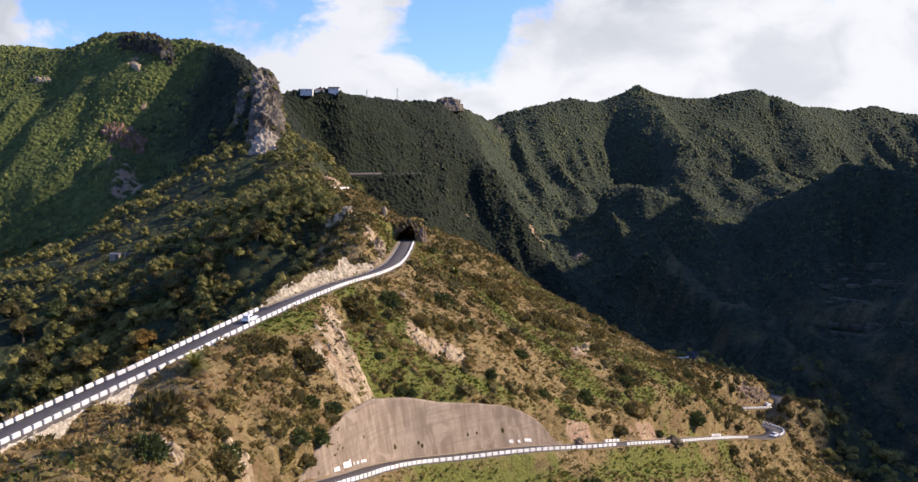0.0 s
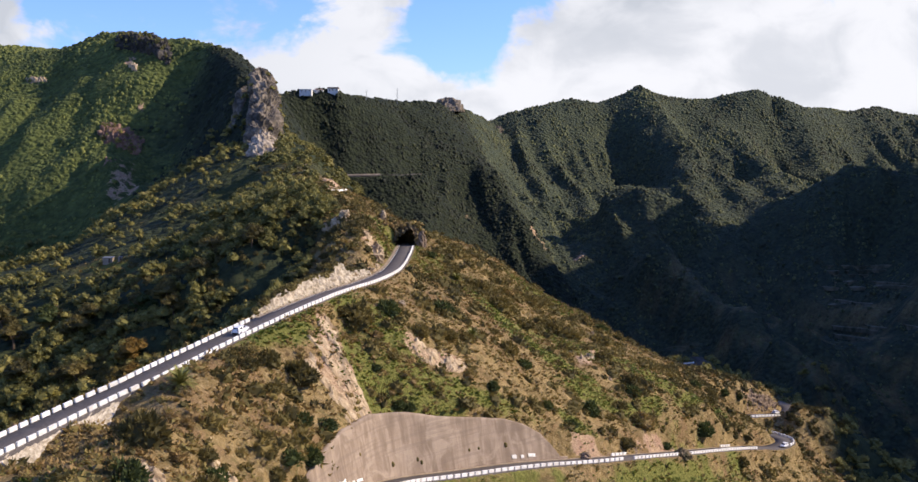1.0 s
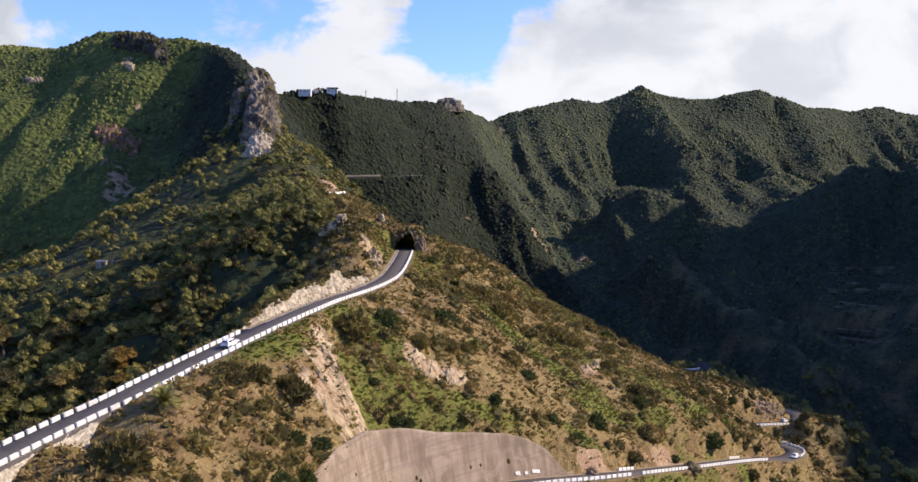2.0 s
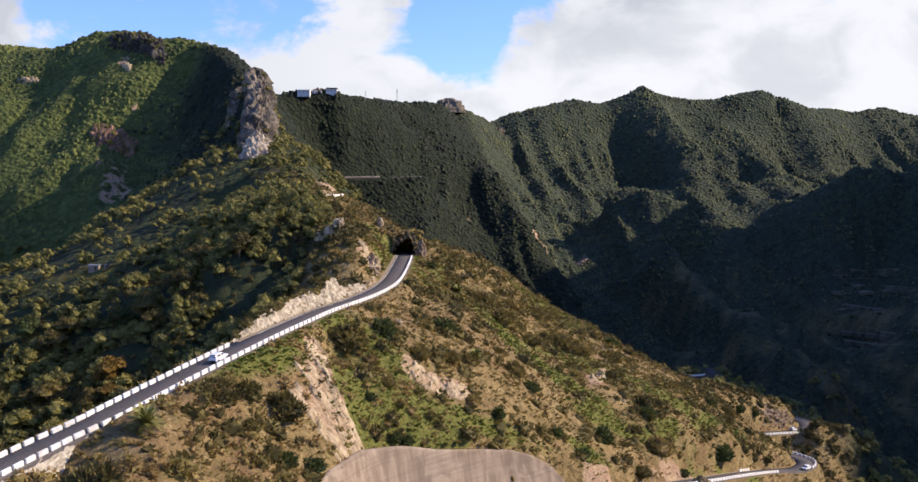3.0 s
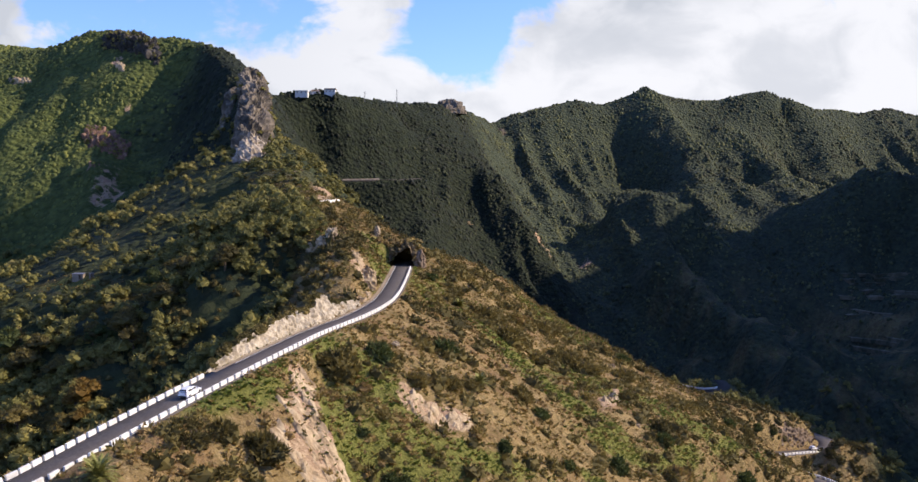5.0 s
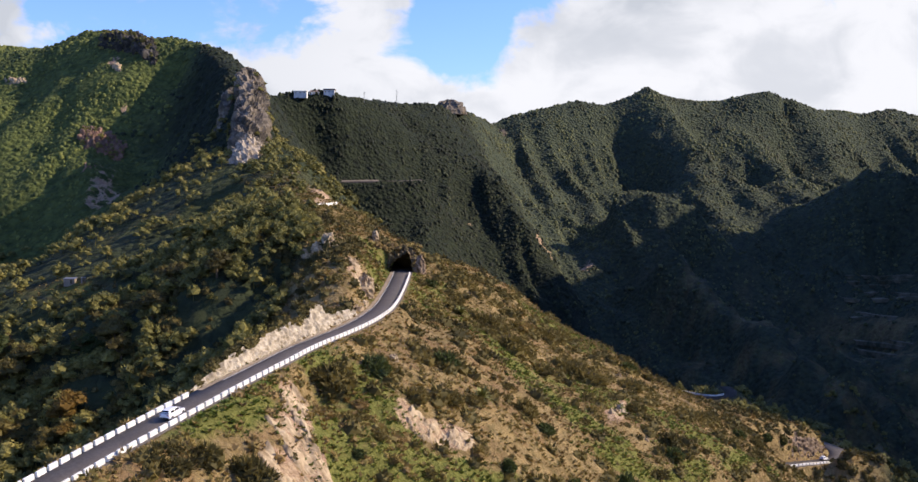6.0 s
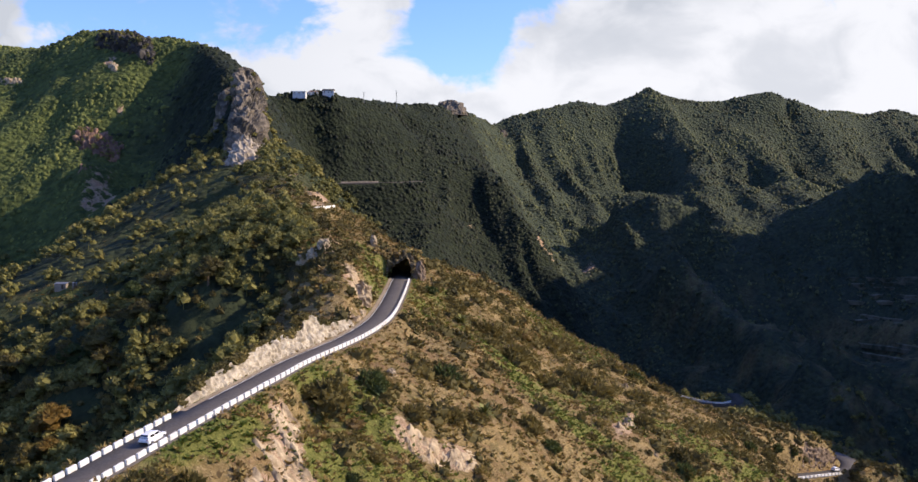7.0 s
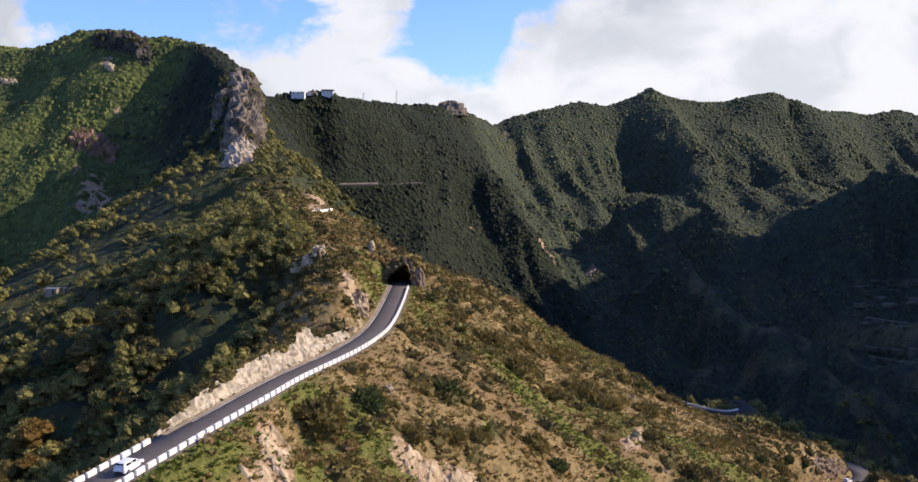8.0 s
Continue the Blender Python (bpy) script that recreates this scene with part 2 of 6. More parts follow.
ROAD_BENCH = [(-135, 1048, 203), (-111, 1058, 204), (-80, 1066, 204.6), (-58, 1075, 205), (-40, 1090, 206)]


def smooth_line(points, step):
    """A Catmull-Rom line through the points, sampled about every step metres."""
    p = np.array(points, float)
    p = np.vstack([2 * p[0] - p[1], p, 2 * p[-1] - p[-2]])
    out = []
    for i in range(1, len(p) - 2):
        n = max(2, int(np.linalg.norm(p[i + 1] - p[i]) / step))
        t = (np.arange(n) / n)[:, None]
        out.append(0.5 * (2 * p[i] + (p[i + 1] - p[i - 1]) * t + (2 * p[i - 1] - 5 * p[i] + 4 * p[i + 1] - p[i + 2]) * t ** 2 + (3 * p[i] - p[i - 1] - 3 * p[i + 1] + p[i + 2]) * t ** 3))
    out.append(p[-2:-1])
    return np.vstack(out)


def hashed(ix, iy, seed):
    h = (ix.astype(np.int64) * 374761393 + iy.astype(np.int64) * 668265263 + seed * 1442695041) & 0xFFFFFFFF
    h = ((h ^ (h >> 13)) * 1274126177) & 0xFFFFFFFF
    return ((h ^ (h >> 16)) & 0xFFFF) / 65535.0


def value_noise(x, y, seed):
    ix, iy = np.floor(x), np.floor(y)
    fx, fy = x - ix, y - iy
    fx, fy = fx * fx * (3 - 2 * fx), fy * fy * (3 - 2 * fy)
    a, b = hashed(ix, iy, seed), hashed(ix + 1, iy, seed)
    c, d = hashed(ix, iy + 1, seed), hashed(ix + 1, iy + 1, seed)
    return (a + (b - a) * fx) * (1 - fy) + (c + (d - c) * fx) * fy - 0.5


def fbm(x, y, size, octaves, seed, ridged=False):
    total, amp, norm = 0.0, 1.0, 0.0
    for k in range(octaves):
        v = value_noise(x / size + 17.3 * k, y / size - 9.1 * k, seed + k)
        total = total + amp * ((0.115 - np.abs(v)) * 2 if ridged else v)
        norm += amp
        size, amp = size * 0.5, amp * 0.55
    return total / norm


def ramp(v, lo, hi):
    t = np.clip((v - lo) / (hi - lo), 0, 1)
    return t * t * (3 - 2 * t)


up_line, low_line = smooth_line(ROAD_UPPER, 1.0), smooth_line(ROAD_LOWER, 1.0)
bend_line, bench_line = smooth_line(ROAD_FAR_BEND, 1.0), smooth_line(ROAD_BENCH, 2.0)
sky_line, sky_line_west = smooth_line(TERRAIN["skyline_north"], 12.0), smooth_line(TERRAIN["skyline_west"], 12.0)
crag_line, main_line, flank_line = (smooth_line(TERRAIN[k], 6.0) for k in ("crag_rib", "main_ridge", "flank_west"))
knots = [smooth_line(ROAD_UPPER, 9.0), smooth_line(ROAD_LOWER, 9.0), smooth_line(ROAD_FAR_BEND, 9.0), smooth_line(ROAD_BENCH, 18.0)]
for name, line in TERRAIN.items():
    p = np.array(line, float)
    for a, b in zip(p[:-1], p[1:]):
        far = np.linalg.norm(a[:2])
        n = max(1, int(np.linalg.norm(b[:2] - a[:2]) / (14 if name.startswith("skyline") else 10 if far < 450 else 25 if far < 800 else 45 if far < 2200 else 1500)))
        knots.append(a + (b - a) * (np.arange(n) / n)[:, None])
    knots.append(p[-1:])
knots = np.vstack(knots)
keep = []
for i, k in enumerate(knots):
    if not keep or np.min(np.linalg.norm(knots[keep, :2] - k[:2], axis=1)) > 3.0:
        keep.append(i)
knots = knots[keep]


def solve_surface(k):
    n = len(k)
    r = np.linalg.norm(k[:, None, :2] - k[None, :, :2], axis=2)
    m = np.zeros((n + 3, n + 3))
    m[:n, :n] = -r
    m[:n, n], m[:n, n + 1:] = 1, k[:, :2] / 1000
    m[n:, :n] = m[:n, n:].T
    m[:n, :n] -= np.eye(n) * 0.6
    return np.linalg.solve(m, np.concatenate([k[:, 2], [0, 0, 0]]))


weights = solve_surface(knots)


def base_height(x, y):
    out = np.empty(len(x))
    kx, ky, wt = knots[:, 0].astype(np.float32), knots[:, 1].astype(np.float32), weights[:len(knots)].astype(np.float32)
    for s in range(0, len(x), 20000):
        e = slice(s, s + 20000)
        dx, dy = x[e, None].astype(np.float32) - kx, y[e, None].astype(np.float32) - ky
        out[e] = -(np.sqrt(dx * dx + dy * dy) @ wt)
    return out + weights[-3] + weights[-2] * x / 1000 + weights[-1] * y / 1000


def near_line(x, y, line):
    """Distance to the line and the line's height there."""
    d, z = np.full(len(x), 1e9), np.zeros(len(x))
    lo, hi = line[:, :2].min(0) - 120, line[:, :2].max(0) + 120
    sel = np.where((x > lo[0]) & (x < hi[0]) & (y > lo[1]) & (y < hi[1]))[0]
    for s in range(0, len(sel), 8000):
        e = sel[s:s + 8000]
        r = np.hypot(x[e, None] - line[None, :, 0], y[e, None] - line[None, :, 1])
        k = r.argmin(1)
        d[e], z[e] = r[np.arange(len(e)), k], line[k, 2]
    return d, z


# height of the concrete wall above the lower road, by x
WALL_H = [(-23.5, 0.3), (-21, 3.8), (-19.2, 6.8), (-16, 10.4), (-12, 12.5), (-6, 12.2), (0, 11.0), (9, 10.0), (14, 9.4), (18, 8.2), (22, 6.0), (24.5, 3.2), (26.5, 0.4)]
# bare earth and fresh grass as ovals: x, y, half length, half width, bearing
BARE = [(-27.0, 231.2, 8.9, 2.6, 165), (-23.5, 222.0, 7.4, 3.2, 120), (-24.5, 216.2, 5, 2.6, 100), (-4.3, 254.4, 7.8, 3.2, 60), (30.6, 270.7, 6.3, 2.4, 46), (58.0, 305.4, 17.2, 2.4, 46), (117.1, 440.6, 8.2, 2.0, 63),
        (-27, 330, 13, 3.0, 172), (-38, 372, 10, 3.5, 170), (-84, 590, 14, 5, 165), (-58.2, 508, 20, 3.6, -8), (-41.8, 154.3, 3.6, 2.2, 144), (-33.9, 165.3, 3.3, 2.0, 120), (-11.1, 252.3, 5.9, 1.5, 175), (-62, 545, 16, 6, 155), (37.8, 328.2, 14, 2.5, 19)]
CLIFFS = [(-259, 835, 25.7, 10.9, 0), (-246, 828, 18.4, 7.5, 0), (-269, 929, 8.1, 3.8, 0), (-293, 982, 11.0, 7.0, 0), (-391, 1009, 5.2, 8.4, 0), (78, 1139, 18.9, 7.7, 0), (130, 1172, 11.2, 10.3, 0), (8, 1149, 9.5, 3.9, 0), (-85, 553, 4.0, 3.8, 0)]
GRASS = [(-34.9, 217.9, 14.0, 3.4, 28), (-17.9, 228.5, 8.0, 3.4, 54), (0.7, 248.6, 20.4, 3.2, 49), (-18.9, 224.0, 5.6, 3.5, 20), (14, 325, 28, 7.5, 150), (26, 310, 20, 7.0, 110), (36, 300, 14, 5.0, 60), (28.5, 276.0, 5.7, 3.0, 70),
         (50.8, 310.6, 14.6, 3.5, 39), (77.6, 350.7, 26.5, 3.5, 32), (-58, 138, 18, 9.0, 30), (8.2, 228.8, 26.5, 4.0, 47), (52.6, 280.8, 41.9, 4.0, 35), (-11.6, 346.8, 10, 3.0, 157), (-152.5, 570, 15, 8.0, 80), (-160.9, 502.2, 26, 7.0, 125)]


def spots(x, y, places):
    """How much of a point lies in any of these ovals."""
    out = np.zeros(len(x))
    for cx, cy, a, b, turn in places:
        c, s = math.cos(math.radians(turn)), math.sin(math.radians(turn))
        u, v = (x - cx) * s + (y - cy) * c, (x - cx) * c - (y - cy) * s
        out = np.maximum(out, np.clip(1.35 - np.hypot(u / a, v / b), 0, 1))
    return out


def valley(x, y):
    return ramp(x, 130, 230) * (1 - ramp(y, 1020, 1180))


ROAD_HALF = 2.45


# ribs and gullies down the wooded west side: course, rise and half-width
RIBS = [(np.array(course, float), rise, wide) for course, rise, wide in (
    ([(-47, 336, 0), (-53, 325, 0), (-62, 315, 0), (-75, 304, 0), (-92, 288, 0)], -10.0, 9.0),
    ([(-60, 352, 0), (-68, 341, 0), (-80, 333, 0), (-95, 324, 0), (-108, 316, 0), (-122, 306, 0)], 7.0, 10.0),
    ([(-118, 400, 0), (-128, 380, 0), (-142, 360, 0), (-160, 345, 0)], -8.0, 10.0),
    ([(-100, 352, 0), (-112, 346, 0), (-126, 336, 0)], 5.0, 10.0),
    ([(-116, 566, 0), (-118, 552, 0), (-124, 520, 0), (-128, 476, 0)], -10.0, 11.0))]


def ground_height(x, y):
    x, y = np.asarray(x, float), np.asarray(y, float)
    h = base_height(x, y)
    far = np.hypot(x, y)
    d_up, z_up = near_line(x, y, up_line)
    d_low, z_low = near_line(x, y, low_line)
    d_b, z_b = near_line(x, y, bend_line)
    d_c, z_c = near_line(x, y, bench_line)
    clear = ramp(np.minimum(np.minimum(d_up, d_low), np.minimum(d_b, d_c)), 3, 22)
    distance = ramp(far, 380, 900)
    d_sky = np.min([near_line(x, y, l)[0] for l in (sky_line, sky_line_west, crag_line, main_line, flank_line)], axis=0)
    crest = ramp(d_sky, 12, 120) * 0.94 + 0.06
    h = h + clear * (fbm(x, y, 26, 4, 3) * 4.2 * (1 - distance) + fbm(x, y, 7, 3, 9) * 1.7 * (1 - ramp(far, 450, 700)))
    h = h + distance * (fbm(x * 1.0, y * 0.55, 120, 5, 21, ridged=True) * 26 * crest + fbm(x + 0.24 * (y - 1250) * ramp(x, -120, 60) + 40 * fbm(x, y, 160, 2, 27), y * 0.13, 100, 4, 29, ridged=True) * (46 + 34 * ramp(x, -150, 50)) * crest + fbm(x, y, 30, 3, 33) * (9 + 9 * valley(x, y)) * (0.25 + 0.75 * crest)) * ramp(d_c, 4, 50)
    for line, rise, wide in RIBS:
        h = h + clear * rise * np.exp(-(near_line(x, y, line)[0] / wide) ** 2)
    scar = spots(x, y, BARE)
    h = h + clear * ramp(scar, 0.2, 0.7) * fbm(x * 1.2, y * 0.5, 5, 3, 41, ridged=True) * 2.6
    d_up = d_up + 12 * ramp(y, 387.5, 391.5) * (x > -60)
    walled = (x > np.interp(y, up_line[:, 1], up_line[:, 0])) & (y < 191)
    for d, z, wide, run in ((d_up, z_up, np.where(walled, 2.7, ROAD_HALF + 0.9), np.where(walled, 0.9, 5.0)), (d_low, z_low, ROAD_HALF + 0.9, 3.0), (d_b, z_b, 3.4, 6.0), (d_c, z_c, 4.0, 10.0)):
        h = h + (z - 0.12 - h) * (1 - ramp(d, wide, wide + run))
    tall = np.interp(x, [w_[0] for w_ in WALL_H], [w_[1] for w_ in WALL_H], left=0, right=0)
    uphill = y > np.interp(x, low_line[:110, 0], low_line[:110, 1])
    return np.where((d_low < ROAD_HALF + 1.15 + 0.2 * tall + 0.9) & uphill & (tall > 0.3), np.minimum(h, z_low - 0.2), h)


def mesh_from(name, verts, faces, materials=(), smooth=True):
    me = bpy.data.meshes.new(name)
    verts, faces = np.asarray(verts, np.float32), np.asarray(faces, np.int32)
    me.vertices.add(len(verts))
    me.vertices.foreach_set("co", verts.ravel())
    k = faces.shape[1]
    me.loops.add(faces.size)
    me.loops.foreach_set("vertex_index", faces.ravel())
    me.polygons.add(len(faces))
    me.polygons.foreach_set("loop_start", np.arange(0, faces.size, k, dtype=np.int32))
    me.polygons.foreach_set("use_smooth", np.full(len(faces), smooth))
    for m in materials:
        me.materials.append(m)
    me.update(calc_edges=True)
    return me


def paint(me, name, values):
    """A per-vertex value that says what covers the ground there."""
    a = me.attributes.new(name, "FLOAT", "POINT")
    a.data.foreach_set("value", np.asarray(values, np.float32))


# ---- materials ----
def material(name, rough=0.9, spec=0.2, finish=True):
    m = bpy.data.materials.new(name)
    m.use_nodes = True
    n = Nodes(m.node_tree)
    b = n.add("ShaderNodeBsdfPrincipled", {"Roughness": rough, "Specular IOR Level": spec})
    if finish:
        n.add("ShaderNodeOutputMaterial", {"Surface": b.outputs[0]})
    return m, n, b


def bumped(n, b, height, strength, dist):
    n.put(b.inputs["Normal"], n.add("ShaderNodeBump", {"Height": height, "Strength": strength, "Distance": dist}).outputs[0])


def where(n):
    return n.add("ShaderNodeNewGeometry").outputs["Position"]


def attribute(n, name):
    return n.add("ShaderNodeAttribute", attribute_name=name).outputs["Fac"]


def ground_material():
    m, n, b = material("hillside", 0.95, 0.1)
    p = where(n)
    broad, mid, fine = n.noise(p, 0.022, 5, 0.6, 0.6), n.noise(p, 0.16, 6, 0.65, 0.5), n.noise(p, 1.1, 5, 0.7)
    dry = n.mix(n.step(mid, 0.35, 0.65), rgb(0.155, 0.11, 0.048), rgb(0.28, 0.204, 0.092))
    dry = n.mix(n.step(fine, 0.5, 0.75), dry, rgb(0.38, 0.29, 0.16))
    green = n.mix(n.step(fine, 0.3, 0.7), rgb(0.075, 0.09, 0.02), rgb(0.17, 0.182, 0.042))
    dry = n.mix(n.math("MULTIPLY", n.step(n.noise(p, 0.07, 5, 0.65, 0.8), 0.5, 0.62), 0.65), dry, rgb(0.19, 0.118, 0.062))
    dry = n.mix(n.math("MULTIPLY", n.step(n.noise(p, 0.5, 4, 0.6, 0.6), 0.52, 0.62), 0.6), dry, rgb(0.105, 0.09, 0.036))
    lush = n.step(n.math("ADD", attribute(n, "grass"), n.math("ADD", n.math("MULTIPLY", n.math("SUBTRACT", mid, 0.5), 1.6), n.math("MULTIPLY", n.math("SUBTRACT", broad, 0.5), 0.5))), 0.3, 0.7)
    scrub = n.mix(n.math("MULTIPLY", lush, 0.85), dry, green)
    crowns = n.add("ShaderNodeTexVoronoi", {"Vector": p, "Scale": 0.24, "Randomness": 1.0})
    round_ = n.math("SUBTRACT", 1.0, crowns.outputs["Distance"], clamp=True)
    # Near wood floor: shade between the crowns is put into its dark colour.
    wood = n.mix(n.step(mid, 0.3, 0.7), rgb(0.022, 0.03, 0.019), rgb(0.052, 0.063, 0.03))
    wood = n.mix(n.math("MULTIPLY", n.step(broad, 0.45, 0.62), 0.55), wood, rgb(0.06, 0.068, 0.024))
    # Far wood floor, paler to match the crowns.
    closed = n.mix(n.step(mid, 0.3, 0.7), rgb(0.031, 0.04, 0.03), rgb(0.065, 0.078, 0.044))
    # Slope shade put into the laurel ground colour.
    closed = n.mix(attribute(n, "laurel_shade"), closed, n.mix(n.step(mid, 0.3, 0.7), rgb(0.011, 0.015, 0.011), rgb(0.028, 0.036, 0.019)))
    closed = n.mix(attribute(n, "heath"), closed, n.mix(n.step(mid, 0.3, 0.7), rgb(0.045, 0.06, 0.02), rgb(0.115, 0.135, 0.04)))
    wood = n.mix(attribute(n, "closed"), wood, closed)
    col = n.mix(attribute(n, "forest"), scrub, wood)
    rock = n.mix(n.step(fine, 0.3, 0.7), rgb(0.24, 0.16, 0.1), rgb(0.5, 0.375, 0.24))
    rock = n.mix(n.step(mid, 0.45, 0.7), rock, rgb(0.34, 0.22, 0.15))
    bare = n.step(n.math("ADD", attribute(n, "bare"), n.math("MULTIPLY", n.math("SUBTRACT", mid, 0.5), 2.0)), 0.4, 0.62)
    n.put(b.inputs["Base Color"], n.mix(bare, col, rock))
    bumped(n, b, n.math("ADD", n.math("ADD", n.math("MULTIPLY", mid, 2.0), fine), n.math("MULTIPLY", n.math("MULTIPLY", round_, attribute(n, "forest")), 3.5)), 0.8, 0.9)
    return m


def plain_material(name, dark, light, size, rough=0.9, bump=0.3, dist=0.05, spec=0.2):
    m, n, b = material(name, rough, spec)
    p = where(n)
    v = n.math("ADD", n.math("MULTIPLY", n.noise(p, size, 6, 0.6, 0.4), 0.65), n.math("MULTIPLY", n.noise(p, size * 0.13, 4, 0.6, 0.8), 0.35))
    n.put(b.inputs["Base Color"], n.mix(n.step(v, 0.36, 0.64), rgb(*dark), rgb(*light)))
    if bump:
        bumped(n, b, v, bump, dist)
    return m


def leaf_material(name, colours, spread=0.5):
    m, n, b = material(name, 0.75, 0.25, False)
    pick = n.add("ShaderNodeNewGeometry").outputs["Random Per Island"]
    tone = n.math("ADD", n.math("MULTIPLY", n.noise(where(n), 0.09, 4, 0.6), 0.5), n.math("MULTIPLY", n.noise(where(n), 0.012, 4, 0.6), 0.5))
    v = n.math("ADD", n.math("MULTIPLY", pick, spread), n.math("MULTIPLY", n.step(tone, 0.38, 0.62), 1 - spread))
    r = n.add("ShaderNodeValToRGB", {0: v})
    for i, c in enumerate(colours):
        e = r.color_ramp.elements[i] if i < 2 else r.color_ramp.elements.new(0.5)
        e.color = rgb(*c)
    for i, e in enumerate(r.color_ramp.elements):
        e.position = i / (len(colours) - 1)
    for i, c in enumerate(colours):
        r.color_ramp.elements[i].color = rgb(*c)
    n.put(b.inputs["Base Color"], r.outputs[0])
    thin = n.add("ShaderNodeBsdfTranslucent", {"Color": r.outputs[0]})
    both_ = n.add("ShaderNodeMixShader", {0: 0.3, 1: b.outputs[0], 2: thin.outputs[0]})
    n.add("ShaderNodeOutputMaterial", {"Surface": both_.outputs[0]})
    return m


GROUND = ground_material()
ASPHALT = plain_material("asphalt", (0.07, 0.062, 0.058), (0.11, 0.098, 0.092), 3.0, 0.85, 0.2, 0.01)
# Darker copy of the asphalt: the far bend's shade is in its colour.
SHADED_ASPHALT = plain_material("shaded_asphalt", (0.035, 0.033, 0.03), (0.055, 0.05, 0.045), 3.0, 0.95, 0.2, 0.01, 0.1)
SHOULDER = plain_material("gravel_verge", (0.2, 0.15, 0.1), (0.36, 0.29, 0.2), 2.0)
WHITEWASH = plain_material("whitewashed_masonry", (0.6, 0.58, 0.54), (0.85, 0.84, 0.8), 1.2, 0.8, 0.3, 0.02)
LINE = plain_material("road_paint", (0.5, 0.49, 0.46), (0.75, 0.74, 0.7), 2.0, 0.7, 0)
SCRUB_LEAF = leaf_material("scrub_leaves", [(0.135, 0.12, 0.036), (0.22, 0.152, 0.06), (0.34, 0.228, 0.095), (0.205, 0.168, 0.05), (0.33, 0.25, 0.085), (0.49, 0.36, 0.18)], 0.45)
BUSH_LEAF = leaf_material("bush_leaves", [(0.05, 0.046, 0.018), (0.092, 0.078, 0.026), (0.155, 0.124, 0.038), (0.26, 0.195, 0.062)], 0.4)
WOOD_LEAF = leaf_material("woodland_leaves", [(0.08, 0.079, 0.028), (0.142, 0.137, 0.041), (0.225, 0.202, 0.057), (0.33, 0.275, 0.09)], 0.45)
# Darker copy of the canopy: slope shade is in the leaf colour.
LAUREL_SHADE_LEAF = leaf_material("shaded_laurel_canopy", [(0.012, 0.016, 0.012), (0.019, 0.026, 0.015), (0.034, 0.043, 0.02), (0.075, 0.086, 0.032)], 0.35)
HEATH_LEAF = leaf_material("tree_heath", [(0.045, 0.062, 0.022), (0.085, 0.108, 0.033), (0.15, 0.172, 0.046), (0.24, 0.25, 0.065)], 0.3)
FOREST_LEAF = leaf_material("laurel_canopy", [(0.036, 0.042, 0.026), (0.064, 0.073, 0.038), (0.112, 0.125, 0.054), (0.18, 0.188, 0.074)], 0.3)


# ---- the ground: one sheet to the horizon, finer towards the middle of the valley ----
def grid_ground():
    fine = np.radians(np.linspace(-31, 31, 400))
    coarse = np.radians(np.linspace(33, 327, 100))[1:-1]
    ang = np.concatenate([fine, coarse])
    rad = np.concatenate([[6, 20, 40], np.geomspace(60, 520, 350), np.geomspace(520, 2300, 200)[1:], np.geomspace(2300, 4300, 14)[1:]])
    a, r = np.meshgrid(ang, rad)
    x, y = (np.sin(a) * r).ravel(), (np.cos(a) * r - 40).ravel()
    z = ground_height(x, y)
    n, m = len(ang), len(rad)
    i, j = np.meshgrid(np.arange(n), np.arange(m - 1))
    q = np.stack([j * n + i, j * n + (i + 1) % n, (j + 1) * n + (i + 1) % n, (j + 1) * n + i], -1).reshape(-1, 4)
    return x, y, z, q


def laurel_shade(x, y):
    """Where the slope's shade is painted into the laurel forest's colour."""
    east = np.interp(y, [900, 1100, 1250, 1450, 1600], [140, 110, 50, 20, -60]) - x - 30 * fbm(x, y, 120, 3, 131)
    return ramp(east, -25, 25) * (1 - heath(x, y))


def heath(x, y):
    """Where the brighter tree heath stands, west of the crag."""
    return 1 - ramp(x - 70 * fbm(x, y, 90, 4, 133), -250, -190)


def cover_values(x, y):
    far = np.hypot(x, y)
    wob = fbm(x, y, 60, 4, 51)
    crest = np.interp(y, [0, 100, 150, 200, 250, 300, 400, 660, 900], [-95, -92, -70, -50, -38, -32, -40, -112, -200])
    forest = np.maximum(ramp(far + wob * 160, 460, 620), ramp(crest - x + wob * 20, 5, 16))
    forest = forest * (1 - 0.55 * ramp(fbm(x, y, 20, 4, 53), -0.05, 0.2) * valley(x + wob * 60, y + wob * 120))
    grass = np.maximum(spots(x, y, GRASS), 0.75 * ramp(fbm(x, y, 34, 4, 57), 0.02, 0.18) * (1 - ramp(far, 480, 620)))
    grass = np.maximum(grass, 0.3 * valley(x, y))
    forest = np.maximum(forest, ramp(x, 138, 150) * ramp(y, 395, 410) * (1 - ramp(y, 470, 500)))
    forest = forest * (1 - 0.6 * spots(x, y, GRASS) * ramp(fbm(x, y, 45, 4, 77), -0.2, 0.1))
    return forest, grass, np.maximum(spots(x, y, BARE), spots(x, y, CLIFFS) * 0.62)


